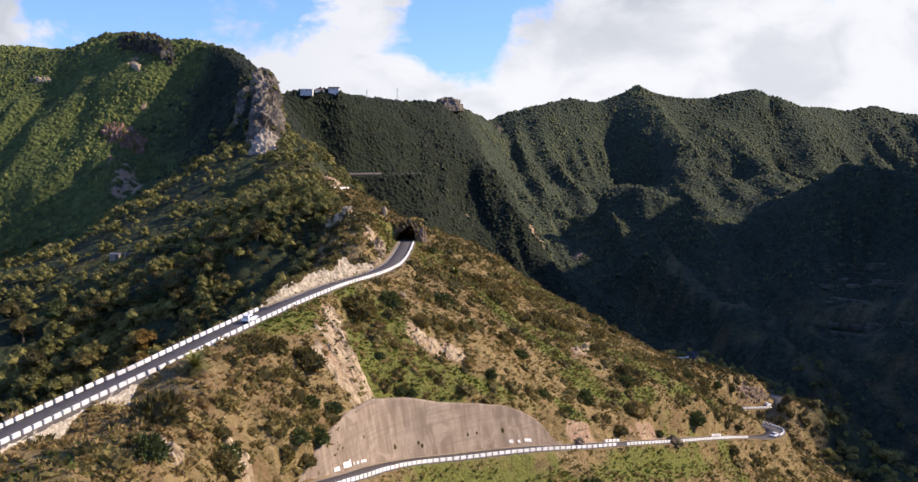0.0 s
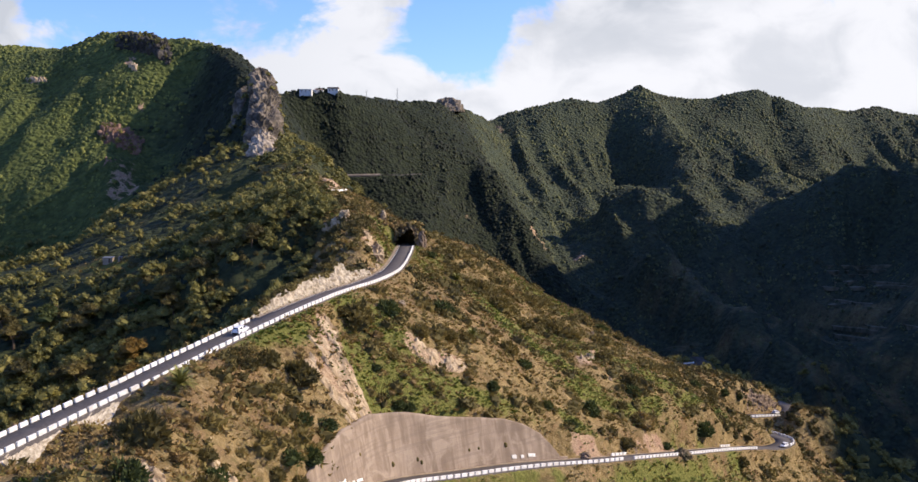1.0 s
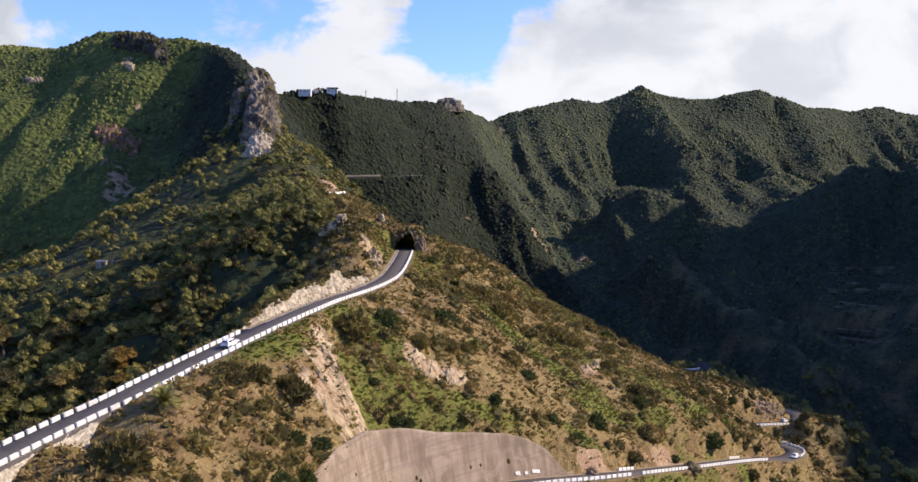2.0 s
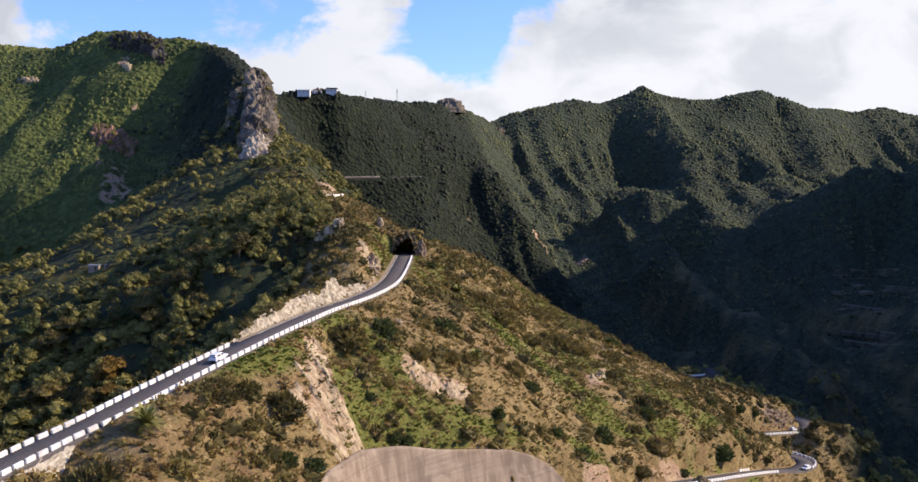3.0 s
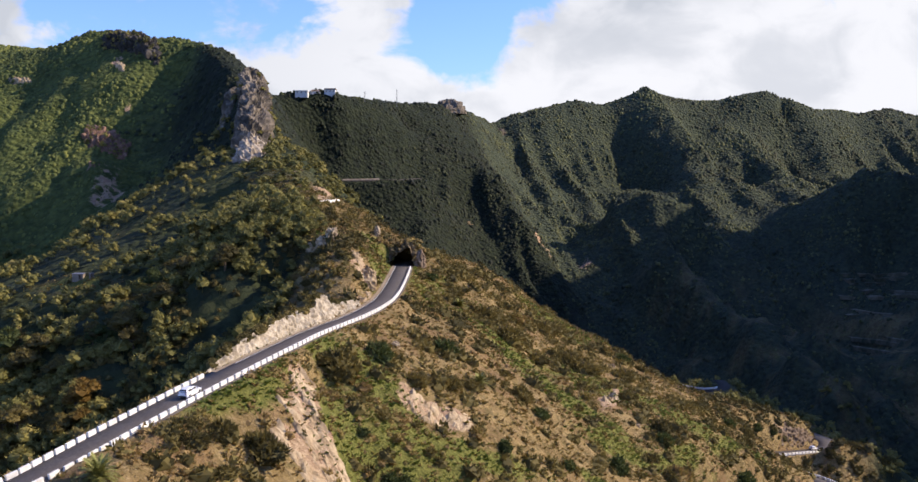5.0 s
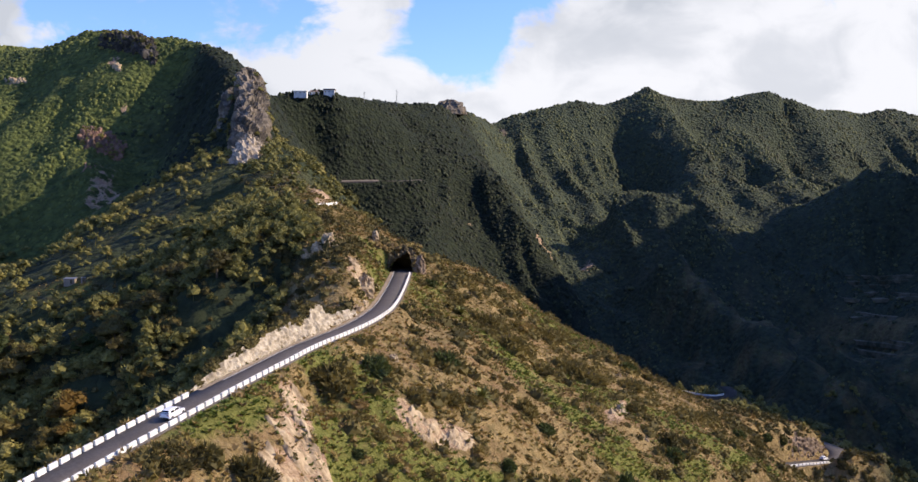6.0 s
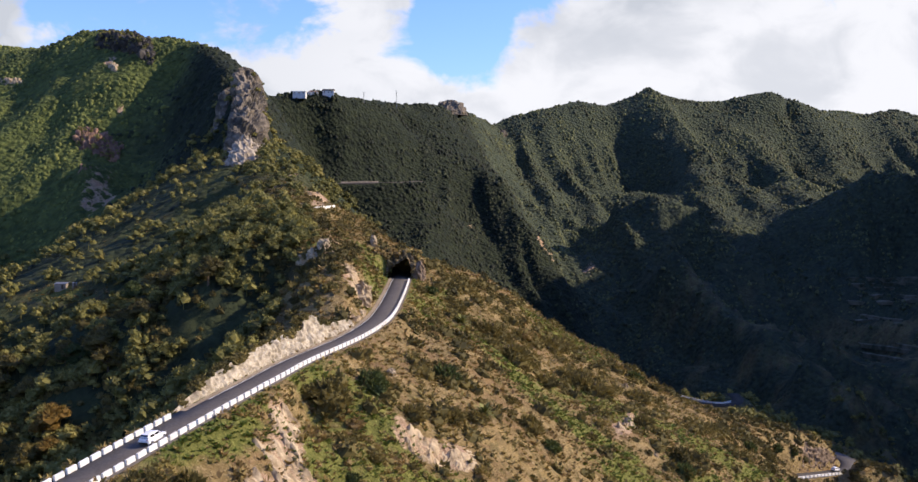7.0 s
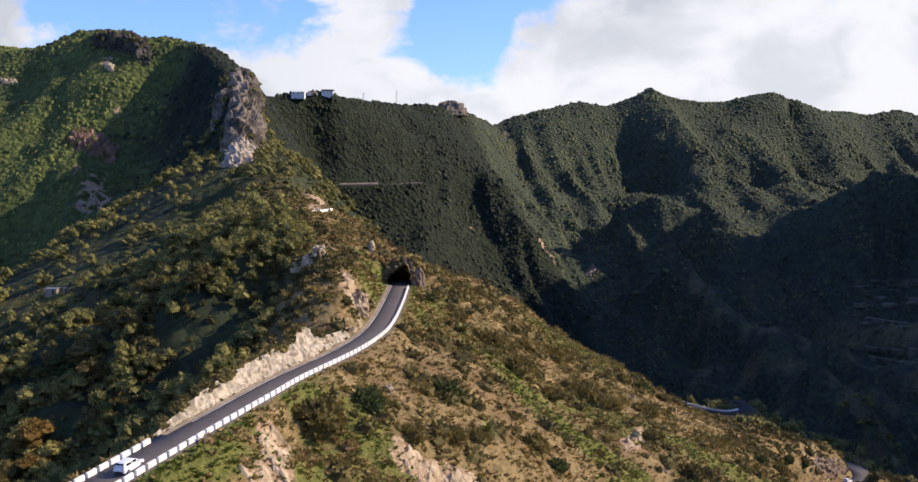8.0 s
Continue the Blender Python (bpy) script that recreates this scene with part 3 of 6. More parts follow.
gx, gy, gz, gq = grid_ground()
mid = np.stack([gx, gy, gz], 1)[gq].mean(1)
gq = gq[~((np.abs(mid[:, 0] + 19) < 3.6) & (mid[:, 1] > 386.2) & (mid[:, 1] < 394) & (mid[:, 2] < 181.6))]
ground_mesh = mesh_from("ground", np.stack([gx, gy, gz], 1), gq, [GROUND])
for key, value in zip(("forest", "grass", "bare"), cover_values(gx, gy)):
    paint(ground_mesh, key, value)
# Distance alone switches the wood floor from shade-dark to paler.
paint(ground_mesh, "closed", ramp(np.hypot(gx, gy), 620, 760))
paint(ground_mesh, "laurel_shade", laurel_shade(gx, gy))
paint(ground_mesh, "heath", heath(gx, gy))
tagged(new("ground", ground_mesh), "steep mountainside of dry scrub, grass and bare rock", "ground", kind="structure")


# ---- roads ----
def sides(line):
    t = np.gradient(line[:, :2], axis=0)
    t /= np.linalg.norm(t, axis=1)[:, None]
    return np.stack([t[:, 1], -t[:, 0]], 1)


def strip(name, line, offs, lifts, mat):
    """A ribbon along a line: offsets to its right and heights over it."""
    n = sides(line)
    rows = [np.column_stack([line[:, :2] + n * o, line[:, 2] + l]) for o, l in zip(offs, lifts)]
    k = len(line)
    v = np.vstack(rows)
    f = [(r * k + i, (r + 1) * k + i, (r + 1) * k + i + 1, r * k + i + 1) for r in range(len(rows) - 1) for i in range(k - 1)]
    return mesh_from(name, v, np.array(f)[:, ::-1], [mat])


def road(name, line, label, half=ROAD_HALF):
    ob = tagged(new(name, strip(name, line, [-half - 0.9, -half - 0.85, 0, half + 0.85, half + 0.9], [-1.2, 0.0, 0.05, 0.0, -1.2], ASPHALT)), label, "road", kind="structure")
    return ob


road("road", up_line, "narrow grey asphalt mountain road along the ridge")
road("road_lower", low_line, "winding asphalt road below the concrete retaining wall")
bend_road = road("road_far", bend_line, "distant road bend on a shaded spur", 1.7)
bend_road.data.materials[0] = SHADED_ASPHALT
road("road_bench", bench_line, "pale road cut across the wooded far slope", 3.0)


def along(line, start, end, step):
    """Places every step metres from start to end along a line: point, bearing vector."""
    seg = np.linalg.norm(np.diff(line[:, :2], axis=0), axis=1)
    s = np.concatenate([[0], np.cumsum(seg)])
    at = np.arange(start, min(end, s[-1]), step)
    p = np.stack([np.interp(at, s, line[:, i]) for i in range(3)], 1)
    q = np.stack([np.interp(at + 0.2, s, line[:, i]) for i in range(3)], 1)
    d = q - p
    return p, d / np.maximum(np.linalg.norm(d, axis=1), 1e-6)[:, None]


def bevel_block(sx, sy, sz, cut, mat):
    bm = bmesh.new()
    bmesh.ops.create_cube(bm, size=1.0, matrix=Matrix.Translation((0, 0, sz / 2 - 0.15)) @ Matrix.Diagonal((sx, sy, sz, 1)))
    bmesh.ops.bevel(bm, geom=[e for e in bm.edges if max(v.co.z for v in e.verts) > sz * 0.5], offset=cut, segments=1, affect="EDGES")
    me = bpy.data.meshes.new("parapet_block")
    bm.to_mesh(me)
    bm.free()
    me.materials.append(mat)
    return me


def arc_at(line, y):
    """Distance along a line at which it first passes this y."""
    seg = np.concatenate([[0], np.cumsum(np.linalg.norm(np.diff(line[:, :2], axis=0), axis=1))])
    return seg[np.argmax(line[:, 1] >= y)]


BLOCK = bevel_block(1.7, 0.36, 0.85, 0.05, WHITEWASH)


def parapet(line, offset, runs, label, pitch=2.15, lift=0.0):
    """A row of whitewashed blocks with drain gaps beside the road."""
    wall = tagged(new("parapet"), label, "parapet", group="road parapets")
    rng = random.Random(len(label) + int(offset * 10) + int(runs[0][0]))
    for a, b in runs:
        pts, way_ = along(line, a, b, pitch)
        for p, d in zip(pts, way_):
            ob = new("block", BLOCK)
            side = Vector((d[1], -d[0], 0)).normalized()
            m = Matrix.Translation(Vector(p) + side * offset + Vector((0, 0, lift))) @ Matrix.Rotation(math.atan2(d[1], d[0]) + rng.uniform(-0.02, 0.02), 4, "Z") @ Matrix.Rotation(-math.asin(max(-1, min(1, d[2]))), 4, "Y")
            ob.matrix_world = m
            ob.parent = wall
    return wall


def part(name, data, material, parent, label=""):
    """One mesh object, from a bmesh or a mesh, under a thing or a part."""
    if isinstance(data, bmesh.types.BMesh):
        me = bpy.data.meshes.new(name)
        data.to_mesh(me)
        data.free()
        data = me
    if material is not None:
        data.materials.append(material)
    ob = new(name, data)
    ob.parent = parent
    if label:
        ob["label"] = label
    return ob


CONCRETE = plain_material("weathered_concrete", (0.2, 0.165, 0.13), (0.34, 0.29, 0.235), 0.5, 0.9, 0.25, 0.05)
RUBBLE = plain_material("rubble_masonry", (0.28, 0.24, 0.18), (0.6, 0.54, 0.44), 1.6, 0.95, 0.9, 0.25)
CUT_ROCK = plain_material("pale_cut_rock", (0.23, 0.165, 0.095), (0.48, 0.38, 0.25), 0.7, 0.95, 0.9, 0.3)
CRAG_ROCK = plain_material("basalt_crag", (0.045, 0.041, 0.034), (0.25, 0.208, 0.158), 0.2, 0.95, 0.9, 1.0)
RED_ROCK = plain_material("red_weathered_rock", (0.12, 0.075, 0.055), (0.28, 0.175, 0.125), 0.14, 0.95, 0.9, 1.0)
BANK_ROCK = plain_material("brown_bank_rock", (0.11, 0.078, 0.05), (0.28, 0.205, 0.14), 0.6, 0.95, 0.9, 0.3)
PALE_CRAG = plain_material("pale_crag", (0.14, 0.115, 0.085), (0.44, 0.37, 0.28), 0.35, 0.95, 0.9, 0.6)
# Basalt with the shade of the cliff faces put into its colour.
SHADED_BASALT = plain_material("shaded_basalt", (0.022, 0.022, 0.02), (0.1, 0.09, 0.078), 0.25, 0.95, 0.9, 1.0)
PALE_ROCK = plain_material("pale_road_cutting", (0.24, 0.2, 0.14), (0.52, 0.455, 0.35), 0.9, 0.95, 0.9, 0.3)
EARTH_ROCK = plain_material("overgrown_rock", (0.06, 0.055, 0.025), (0.2, 0.15, 0.09), 0.5, 0.95, 0.8, 0.5)
PALM_LEAF = plain_material("palm_fronds", (0.14, 0.15, 0.035), (0.3, 0.285, 0.085), 3.0, 0.6, 0)
DEAD_LEAF = plain_material("dead_fronds", (0.12, 0.095, 0.05), (0.25, 0.2, 0.12), 3.0, 0.9, 0)
BARK = plain_material("bark", (0.06, 0.045, 0.03), (0.14, 0.11, 0.08), 4.0)
GREEN_LEAF = leaf_material("fresh_green_leaves", [(0.075, 0.11, 0.02), (0.13, 0.165, 0.03), (0.22, 0.235, 0.045)])
DEEP_LEAF = leaf_material("deep_green_leaves", [(0.04, 0.055, 0.018), (0.065, 0.085, 0.026), (0.105, 0.12, 0.034)])
RUST_LEAF = leaf_material("rusty_leaves", [(0.16, 0.11, 0.025), (0.22, 0.13, 0.03), (0.13, 0.11, 0.03)])
rng = np.random.default_rng(7)


def dome(seed, squash=1.0, rings=((1.0, -0.25), (0.8, 0.55)), rough=0.2):
    """A rough closed crown: corners and three-cornered faces."""
    g = np.random.default_rng(seed)
    t = np.arange(6) / 6 * 2 * np.pi
    v = [np.stack([np.cos(t + 0.5 * k) * r, np.sin(t + 0.5 * k) * r, t * 0 + z * squash], 1) * g.uniform(1 - rough, 1 + rough, (6, 1)) for k, (r, z) in enumerate(rings)]
    v.append(np.array([[g.uniform(-0.2, 0.2), g.uniform(-0.2, 0.2), g.uniform(0.9, 1.2) * squash]]))
    f = []
    for k in range(len(rings) - 1):
        a, b = 6 * k, 6 * k + 6
        for i in range(6):
            j = (i + 1) % 6
            f += [(a + i, a + j, b + i), (a + j, b + j, b + i)]
    a, top = 6 * (len(rings) - 1), 6 * len(rings)
    f += [(a + i, a + (i + 1) % 6, top) for i in range(6)]
    return np.vstack(v), np.array(f)


def crown(seed):
    """A small far crown of twelve faces."""
    g = np.random.default_rng(seed)
    t = np.arange(4) / 4 * 2 * np.pi
    low = np.stack([np.cos(t), np.sin(t), t * 0 - 0.4], 1) * g.uniform(0.8, 1.2, (4, 1))
    mid = np.stack([np.cos(t + 0.6) * 0.85, np.sin(t + 0.6) * 0.85, t * 0 + 0.6], 1) * g.uniform(0.7, 1.3, (4, 1))
    f = []
    for i in range(4):
        j = (i + 1) % 4
        f += [(i, j, 4 + i), (j, 4 + j, 4 + i), (4 + i, 4 + j, 8)]
    return np.vstack([low, mid, [[g.uniform(-0.3, 0.3), g.uniform(-0.3, 0.3), g.uniform(0.8, 1.5)]]]), np.array(f)


def tuft(n, squash, leaf, seed, rough=0.22, core=0.78):
    """A bush of radius 1: a rough core with n leaf sprays standing off it."""
    g = np.random.default_rng(seed)
    d = g.normal(size=(n, 3))
    d[:, 2] = np.abs(d[:, 2]) * 1.1 - 0.12
    d /= np.linalg.norm(d, axis=1)[:, None]
    lobes = g.normal(size=(5, 3))
    lobes[:, 2] = np.abs(lobes[:, 2])
    lobes /= np.linalg.norm(lobes, axis=1)[:, None]
    bulge = np.max(d @ lobes.T, axis=1) ** 3
    r = 0.7 + 0.28 * bulge + g.uniform(-rough, rough, n) * 0.5
    c = d * r[:, None]
    c[:, 2] *= squash
    normal = d + g.normal(size=(n, 3)) * 0.3
    normal /= np.linalg.norm(normal, axis=1)[:, None]
    a = np.cross(normal, g.normal(size=(n, 3)))
    a /= np.linalg.norm(a, axis=1)[:, None]
    b = np.cross(normal, a)
    s = leaf * g.uniform(0.6, 1.25, (n, 1))
    v = np.stack([c + a * s, c + b * s * 0.65, c - a * s, c - b * s * 0.65 + normal * s * 0.25], 1).reshape(-1, 3)
    k = np.arange(n)[:, None] * 4
    f = np.vstack([k + [0, 1, 2], k + [0, 2, 3]])
    if n < 10:
        cv, cf = crown(seed + 1)
        cv = cv * (1, 1, squash * 0.8)
        return np.vstack([v, cv * core]), np.vstack([f, cf + len(v)])
    cv, cf = dome(seed + 1, squash, ((0.95, -0.25), (0.98, 0.25), (0.68, 0.72)) if n > 40 else ((1.0, -0.25), (0.82, 0.5)), 0.25)
    return np.vstack([v, cv * core]), np.vstack([f, cf + len(v)])


def sprig(n, squash, seed, wide=0.2, reach=0.42, core=0.8):
    """A twiggy bush of radius 1: a core with n pointed sprays standing out of it."""
    g = np.random.default_rng(seed)
    d = g.normal(size=(n, 3))
    d[:, 2] = np.abs(d[:, 2]) * 1.1 - 0.1
    d /= np.linalg.norm(d, axis=1)[:, None]
    lobes = g.normal(size=(4, 3))
    lobes[:, 2] = np.abs(lobes[:, 2])
    lobes /= np.linalg.norm(lobes, axis=1)[:, None]
    foot = d * (0.5 + 0.3 * np.max(d @ lobes.T, axis=1) ** 2)[:, None]
    lean = d + g.normal(size=(n, 3)) * 0.55 + (0, 0, 0.35)
    lean /= np.linalg.norm(lean, axis=1)[:, None]
    side = np.cross(lean, g.normal(size=(n, 3)))
    side /= np.linalg.norm(side, axis=1)[:, None]
    tip = foot + lean * reach * g.uniform(0.6, 1.4, (n, 1))
    w_ = wide * g.uniform(0.6, 1.3, (n, 1))
    v = np.stack([foot - side * w_, foot + side * w_, tip], 1) * (1, 1, squash)
    cv, cf = crown(seed + 1) if n < 40 else dome(seed + 1, 1.0, ((0.95, -0.25), (0.95, 0.3), (0.6, 0.72)), 0.25)
    return np.vstack([v.reshape(-1, 3), cv * (core, core, core * squash * 0.8)]), np.vstack([np.arange(3 * n).reshape(-1, 3), cf + 3 * n])


def scatter(protos, pos, size, seed, stretch=0.25):
    """Corners and faces of many clumps, each turned and sized at its place."""
    g = np.random.default_rng(seed)
    which = g.integers(0, len(protos), len(pos))
    vs, fs, base = [], [], 0
    for k, (v, f) in enumerate(protos):
        sel = np.where(which == k)[0]
        if not len(sel):
            continue
        t = g.uniform(0, 2 * np.pi, len(sel))
        c, s = np.cos(t)[:, None], np.sin(t)[:, None]
        sz = size[sel][:, None]
        sx, sy = sz * (1 + g.uniform(-stretch, stretch, (len(sel), 1))), sz * (1 + g.uniform(-stretch, stretch, (len(sel), 1)))
        x, y, z = v[None, :, 0] * sx, v[None, :, 1] * sy, v[None, :, 2] * sz
        p = np.stack([x * c - y * s, x * s + y * c, z], -1) + pos[sel][:, None, :]
        n = len(sel) * len(v)
        vs.append(p.reshape(-1, 3))
        fs.append((f[None] + (np.arange(len(sel)) * len(v))[:, None, None] + base).reshape(-1, f.shape[1]))
        base += n
    return np.vstack(vs), np.vstack(fs)


def stuff(name, protos, pos, size, mat, label, category, seed, smooth=False):
    v, f = scatter(protos, pos, size, seed)
    return tagged(new(name, mesh_from(name, v, f, [mat], smooth)), label, category, kind="stuff")


def road_gap(x, y):
    return np.min([near_line(x, y, l)[0] for l in (up_line, low_line, bend_line, bench_line)], axis=0)


def in_sight(x, y):
    return np.abs(x) < 0.47 * (y + 25) + 12


def wall_zone(x, y):
    """The plan of the concrete wall above the lower road."""
    d, _ = near_line(x, y, low_line)
    tall = np.interp(x, [w_[0] for w_ in WALL_H], [w_[1] for w_ in WALL_H], left=0, right=0)
    return (d < ROAD_HALF + 1.9 + 0.2 * tall) & (x > -24) & (x < 29) & (y > np.interp(x, low_line[:110, 0], low_line[:110, 1]))


def sown(n, box, seed, keep):
    g = np.random.default_rng(seed)
    x, y = g.uniform(box[0], box[1], n), g.uniform(box[2], box[3], n)
    ok = in_sight(x, y)
    x, y = x[ok], y[ok]
    ok = g.uniform(0, 1, len(x)) < keep(x, y)
    return x[ok], y[ok]


def on_ground(x, y, sink=0.0):
    return np.column_stack([x, y, ground_height(x, y) - sink])


# ---- scrub, thickets and woods ----
def scrub_density(x, y):
    forest, grass, bare = cover_values(x, y)
    patch = ramp(fbm(x, y, 14, 4, 71), -0.22, 0.12)
    return np.interp(y, [90, 220, 300, 480], [1.0, 0.85, 0.36, 0.19]) * (0.3 + 0.7 * patch) * (1 - 0.72 * ramp(bare, 0.3, 0.6)) * (1 - forest * 0.5) * (1 - 0.7 * spots(x, y, GRASS)) * (road_gap(x, y) > 4.0) * ~wall_zone(x, y)


def tuft_density(x, y):
    forest, grass, bare = cover_values(x, y)
    patch = ramp(fbm(x, y, 9, 3, 75), -0.25, 0.1)
    return (0.35 + 0.65 * patch) * np.interp(y, [450, 640], [1.0, 0.5]) * (1 - 0.8 * ramp(bare, 0.3, 0.6)) * (1 - forest) * (1 - 0.5 * spots(x, y, GRASS)) * (road_gap(x, y) > 3.9) * ~wall_zone(x, y)


BUSHES_SLOPE = [(-17.1, 261.5, 2.9), (-4.5, 283.4, 2.9), (-3.6, 266.6, 2.5), (1.2, 270.6, 1.8), (-9.8, 259.3, 2.4), (12.3, 287.1, 2.4), (16.3, 285.3, 1.9), (18.9, 339.6, 2.9), (2.0, 255.9, 1.9), (7.5, 258.6, 1.7), (-12.7, 230.6, 1.5), (6.5, 364.2, 4.4), (10.8, 339.9, 3.6), (24.7, 384.6, 3.7), (15.4, 375.0, 3.3), (-23.2, 250.5, 3.2), (27.9, 355.8, 2.4), (29.7, 353.7, 3.4), (33.7, 350.8, 3.7), (45.0, 356.9, 3.5), (50.0, 394.0, 2.3), (43.0, 335.1, 2.4), (49.2, 320.8, 2.8), (48.9, 315.8, 2.2), (33.5, 288.5, 2.8), (43.4, 304.3, 1.8), (49.7, 304.1, 3.6), (26.9, 272.5, 1.8), (82.4, 366.6, 1.9), (73.4, 333.4, 3.4)]
BUSHES_FRONT = [(-43.6, 149.3, 3.5), (-45.2, 161.3, 4.2), (-49.7, 142.9, 1.5), (-32.1, 182.9, 1.9), (-29.6, 209.4, 3.5), (-25.6, 191.4, 3.2), (-26.6, 182.4, 2.7), (-35.9, 159.8, 3.2), (73.1, 333.0, 3.0), (-35.3, 206.4, 2.5), (-39.4, 204.2, 1.8), (-26.2, 248.0, 2.4), (-12.5, 191.0, 1.4), (30.6, 246.2, 3.1), (84.8, 331.7, 2.7), (-3.5, 265.8, 2.3), (140.0, 438.0, 3.0), (150.0, 446.0, 3.6), (152.5, 438.0, 4.6), (-40.0, 160.7, 2.0)]
CLUMPS = [(bx, by, 2.6 * s, 1.9 * s, 70) for bx, by, s in BUSHES_SLOPE if s > 0.9] + [(150, 433, 20, 8, 80), (-50, 322, 16, 9, 20), (-44, 350, 14, 7, 20), (-62, 350, 20, 12, 20), (96, 440, 22, 5, 60), (30, 395, 14, 4, 20), (-24, 240, 5, 3, 60), (-19, 246, 5, 3, 60), (-13, 245, 7, 3, 60), (-8, 262, 8, 3, 40), (-30, 196, 7, 4, 30), (-27, 186, 8, 4, 20), (-36, 166, 6, 4, 30), (-38, 204, 8, 4, 50), (12, 262, 8, 3, 50), (10, 356, 20, 6, 150), (26, 378, 16, 6, 140), (-36, 332, 20, 9, 10), (-52, 400, 40, 13, 160), (-72, 470, 40, 13, 155), (-88, 535, 40, 13, 155), (-100, 600, 36, 12, 160), (-30, 372, 14, 6, 0), (122, 428, 14, 7, 60), (135, 432, 12, 7, 70), (118, 412, 12, 6, 40), (112, 400, 12, 5, 10), (92, 404, 36, 9, 33), (70, 372, 16, 5, 40), (-6, 392, 12, 7, 150), (4, 396, 16, 7, 140), (14, 402, 14, 7, 130), (-4, 378, 8, 4, 150), (2, 247, 14, 2.5, 50), (-14, 231, 8, 2.5, 40), (16, 258, 10, 3, 50)]


def thicket_density(x, y):
    forest, grass, bare = cover_values(x, y)
    patch = np.maximum(ramp(fbm(x, y, 22, 4, 91), 0.06, 0.18) * 0.7, spots(x, y, CLUMPS))
    return (0.15 + 0.85 * patch) * np.interp(y, [480, 640], [1.0, 0.6]) * (1 - ramp(bare, 0.2, 0.5)) * (1 - 0.8 * grass) * (1 - forest) * (road_gap(x, y) > 4.8) * ~wall_zone(x, y)


def steep_bank(x, y):
    """The bare drop west of the upper road."""
    away = np.interp(y, up_line[:, 1], up_line[:, 0]) - x
    return (away > 0) & (away < 24) & (y > 165) & (y < 292)


def gully(x, y):
    return np.max([np.exp(-(near_line(x, y, line)[0] / wide) ** 2) for line, rise, wide in RIBS if rise < 0], axis=0)


def wood_density(x, y):
    forest, grass, bare = cover_values(x, y)
    patch = ramp(fbm(x, y, 30, 4, 111), -0.04, 0.08)
    return forest * (0.25 + 0.75 * patch) * (1 - 0.8 * grass) * (1 - 0.3 * valley(x, y)) * ~steep_bank(x, y) * (1 - 0.92 * gully(x, y) * (1 - 0.75 * ramp(y, 400, 460))) * (1 - ramp(spots(x, y, GRASS), 0.25, 0.6)) * (spots(x, y, [(-133, 752, 26, 11, -20), (-113, 622, 16, 9, 0)]) < 0.3) * (1 - bare) * (road_gap(x, y) > 5.5)


def tussock(n, seed):
    """A low tuft of radius 1: n pointed blades fanned out of one root."""
    g = np.random.default_rng(seed)
    t = g.uniform(0, 2 * np.pi, n)
    up = g.uniform(0.25, 1.1, n)
    lean = np.stack([np.cos(t), np.sin(t), up], 1)
    lean /= np.linalg.norm(lean, axis=1)[:, None]
    side = np.stack([-np.sin(t), np.cos(t), g.uniform(-0.4, 0.4, n)], 1) * g.uniform(0.22, 0.42, (n, 1))
    foot = lean * g.uniform(0.05, 0.4, (n, 1))
    v = np.stack([foot - side, foot + side, lean * g.uniform(0.75, 1.15, (n, 1))], 1)
    return v.reshape(-1, 3), np.arange(3 * n).reshape(-1, 3)


def canopy(lobes, sprays, seed, wide=0.2, reach=0.36, core=0.82):
    """A broad crown of radius 1: several rounded lobes, each set with leaf sprays."""
    g = np.random.default_rng(seed)
    vs, fs, base = [], [], 0
    for k in range(lobes):
        v, f = sprig(sprays, 0.85, seed * 31 + k, wide, reach, core)
        t, out = k * 2.4 + g.uniform(0, 1), 0.0 if k == 0 else g.uniform(0.4, 0.62)
        v = v * g.uniform(0.5, 0.66) + np.array((math.cos(t) * out, math.sin(t) * out, (0.55 if k == 0 else g.uniform(0.05, 0.4))))
        vs.append(v)
        fs.append(f + base)
        base += len(v)
    t = np.arange(3) * 2.094
    vs.append(np.vstack([np.stack([np.cos(t) * 0.06, np.sin(t) * 0.06, t * 0 - 1.2], 1), [[0, 0, 0.6]]]))
    fs.append(np.array([(0, 1, 3), (1, 2, 3), (2, 0, 3)]) + base)
    return np.vstack(vs), np.vstack(fs)


SMALL = [sprig(22, 0.9, 200 + i, 0.18, 0.52, 0.66) for i in range(10)]
TUFTS = [tussock(9, 240 + i) for i in range(12)]
MIDDLE = [sprig(34, 0.95, 300 + i, 0.19, 0.42) for i in range(10)]
CROWN = [canopy(3, 38, 400 + i, 0.135, 0.34, 0.7) for i in range(8)]
FAR_CROWN = [canopy(3, 14, 450 + i, 0.2, 0.36, 0.72) for i in range(8)]

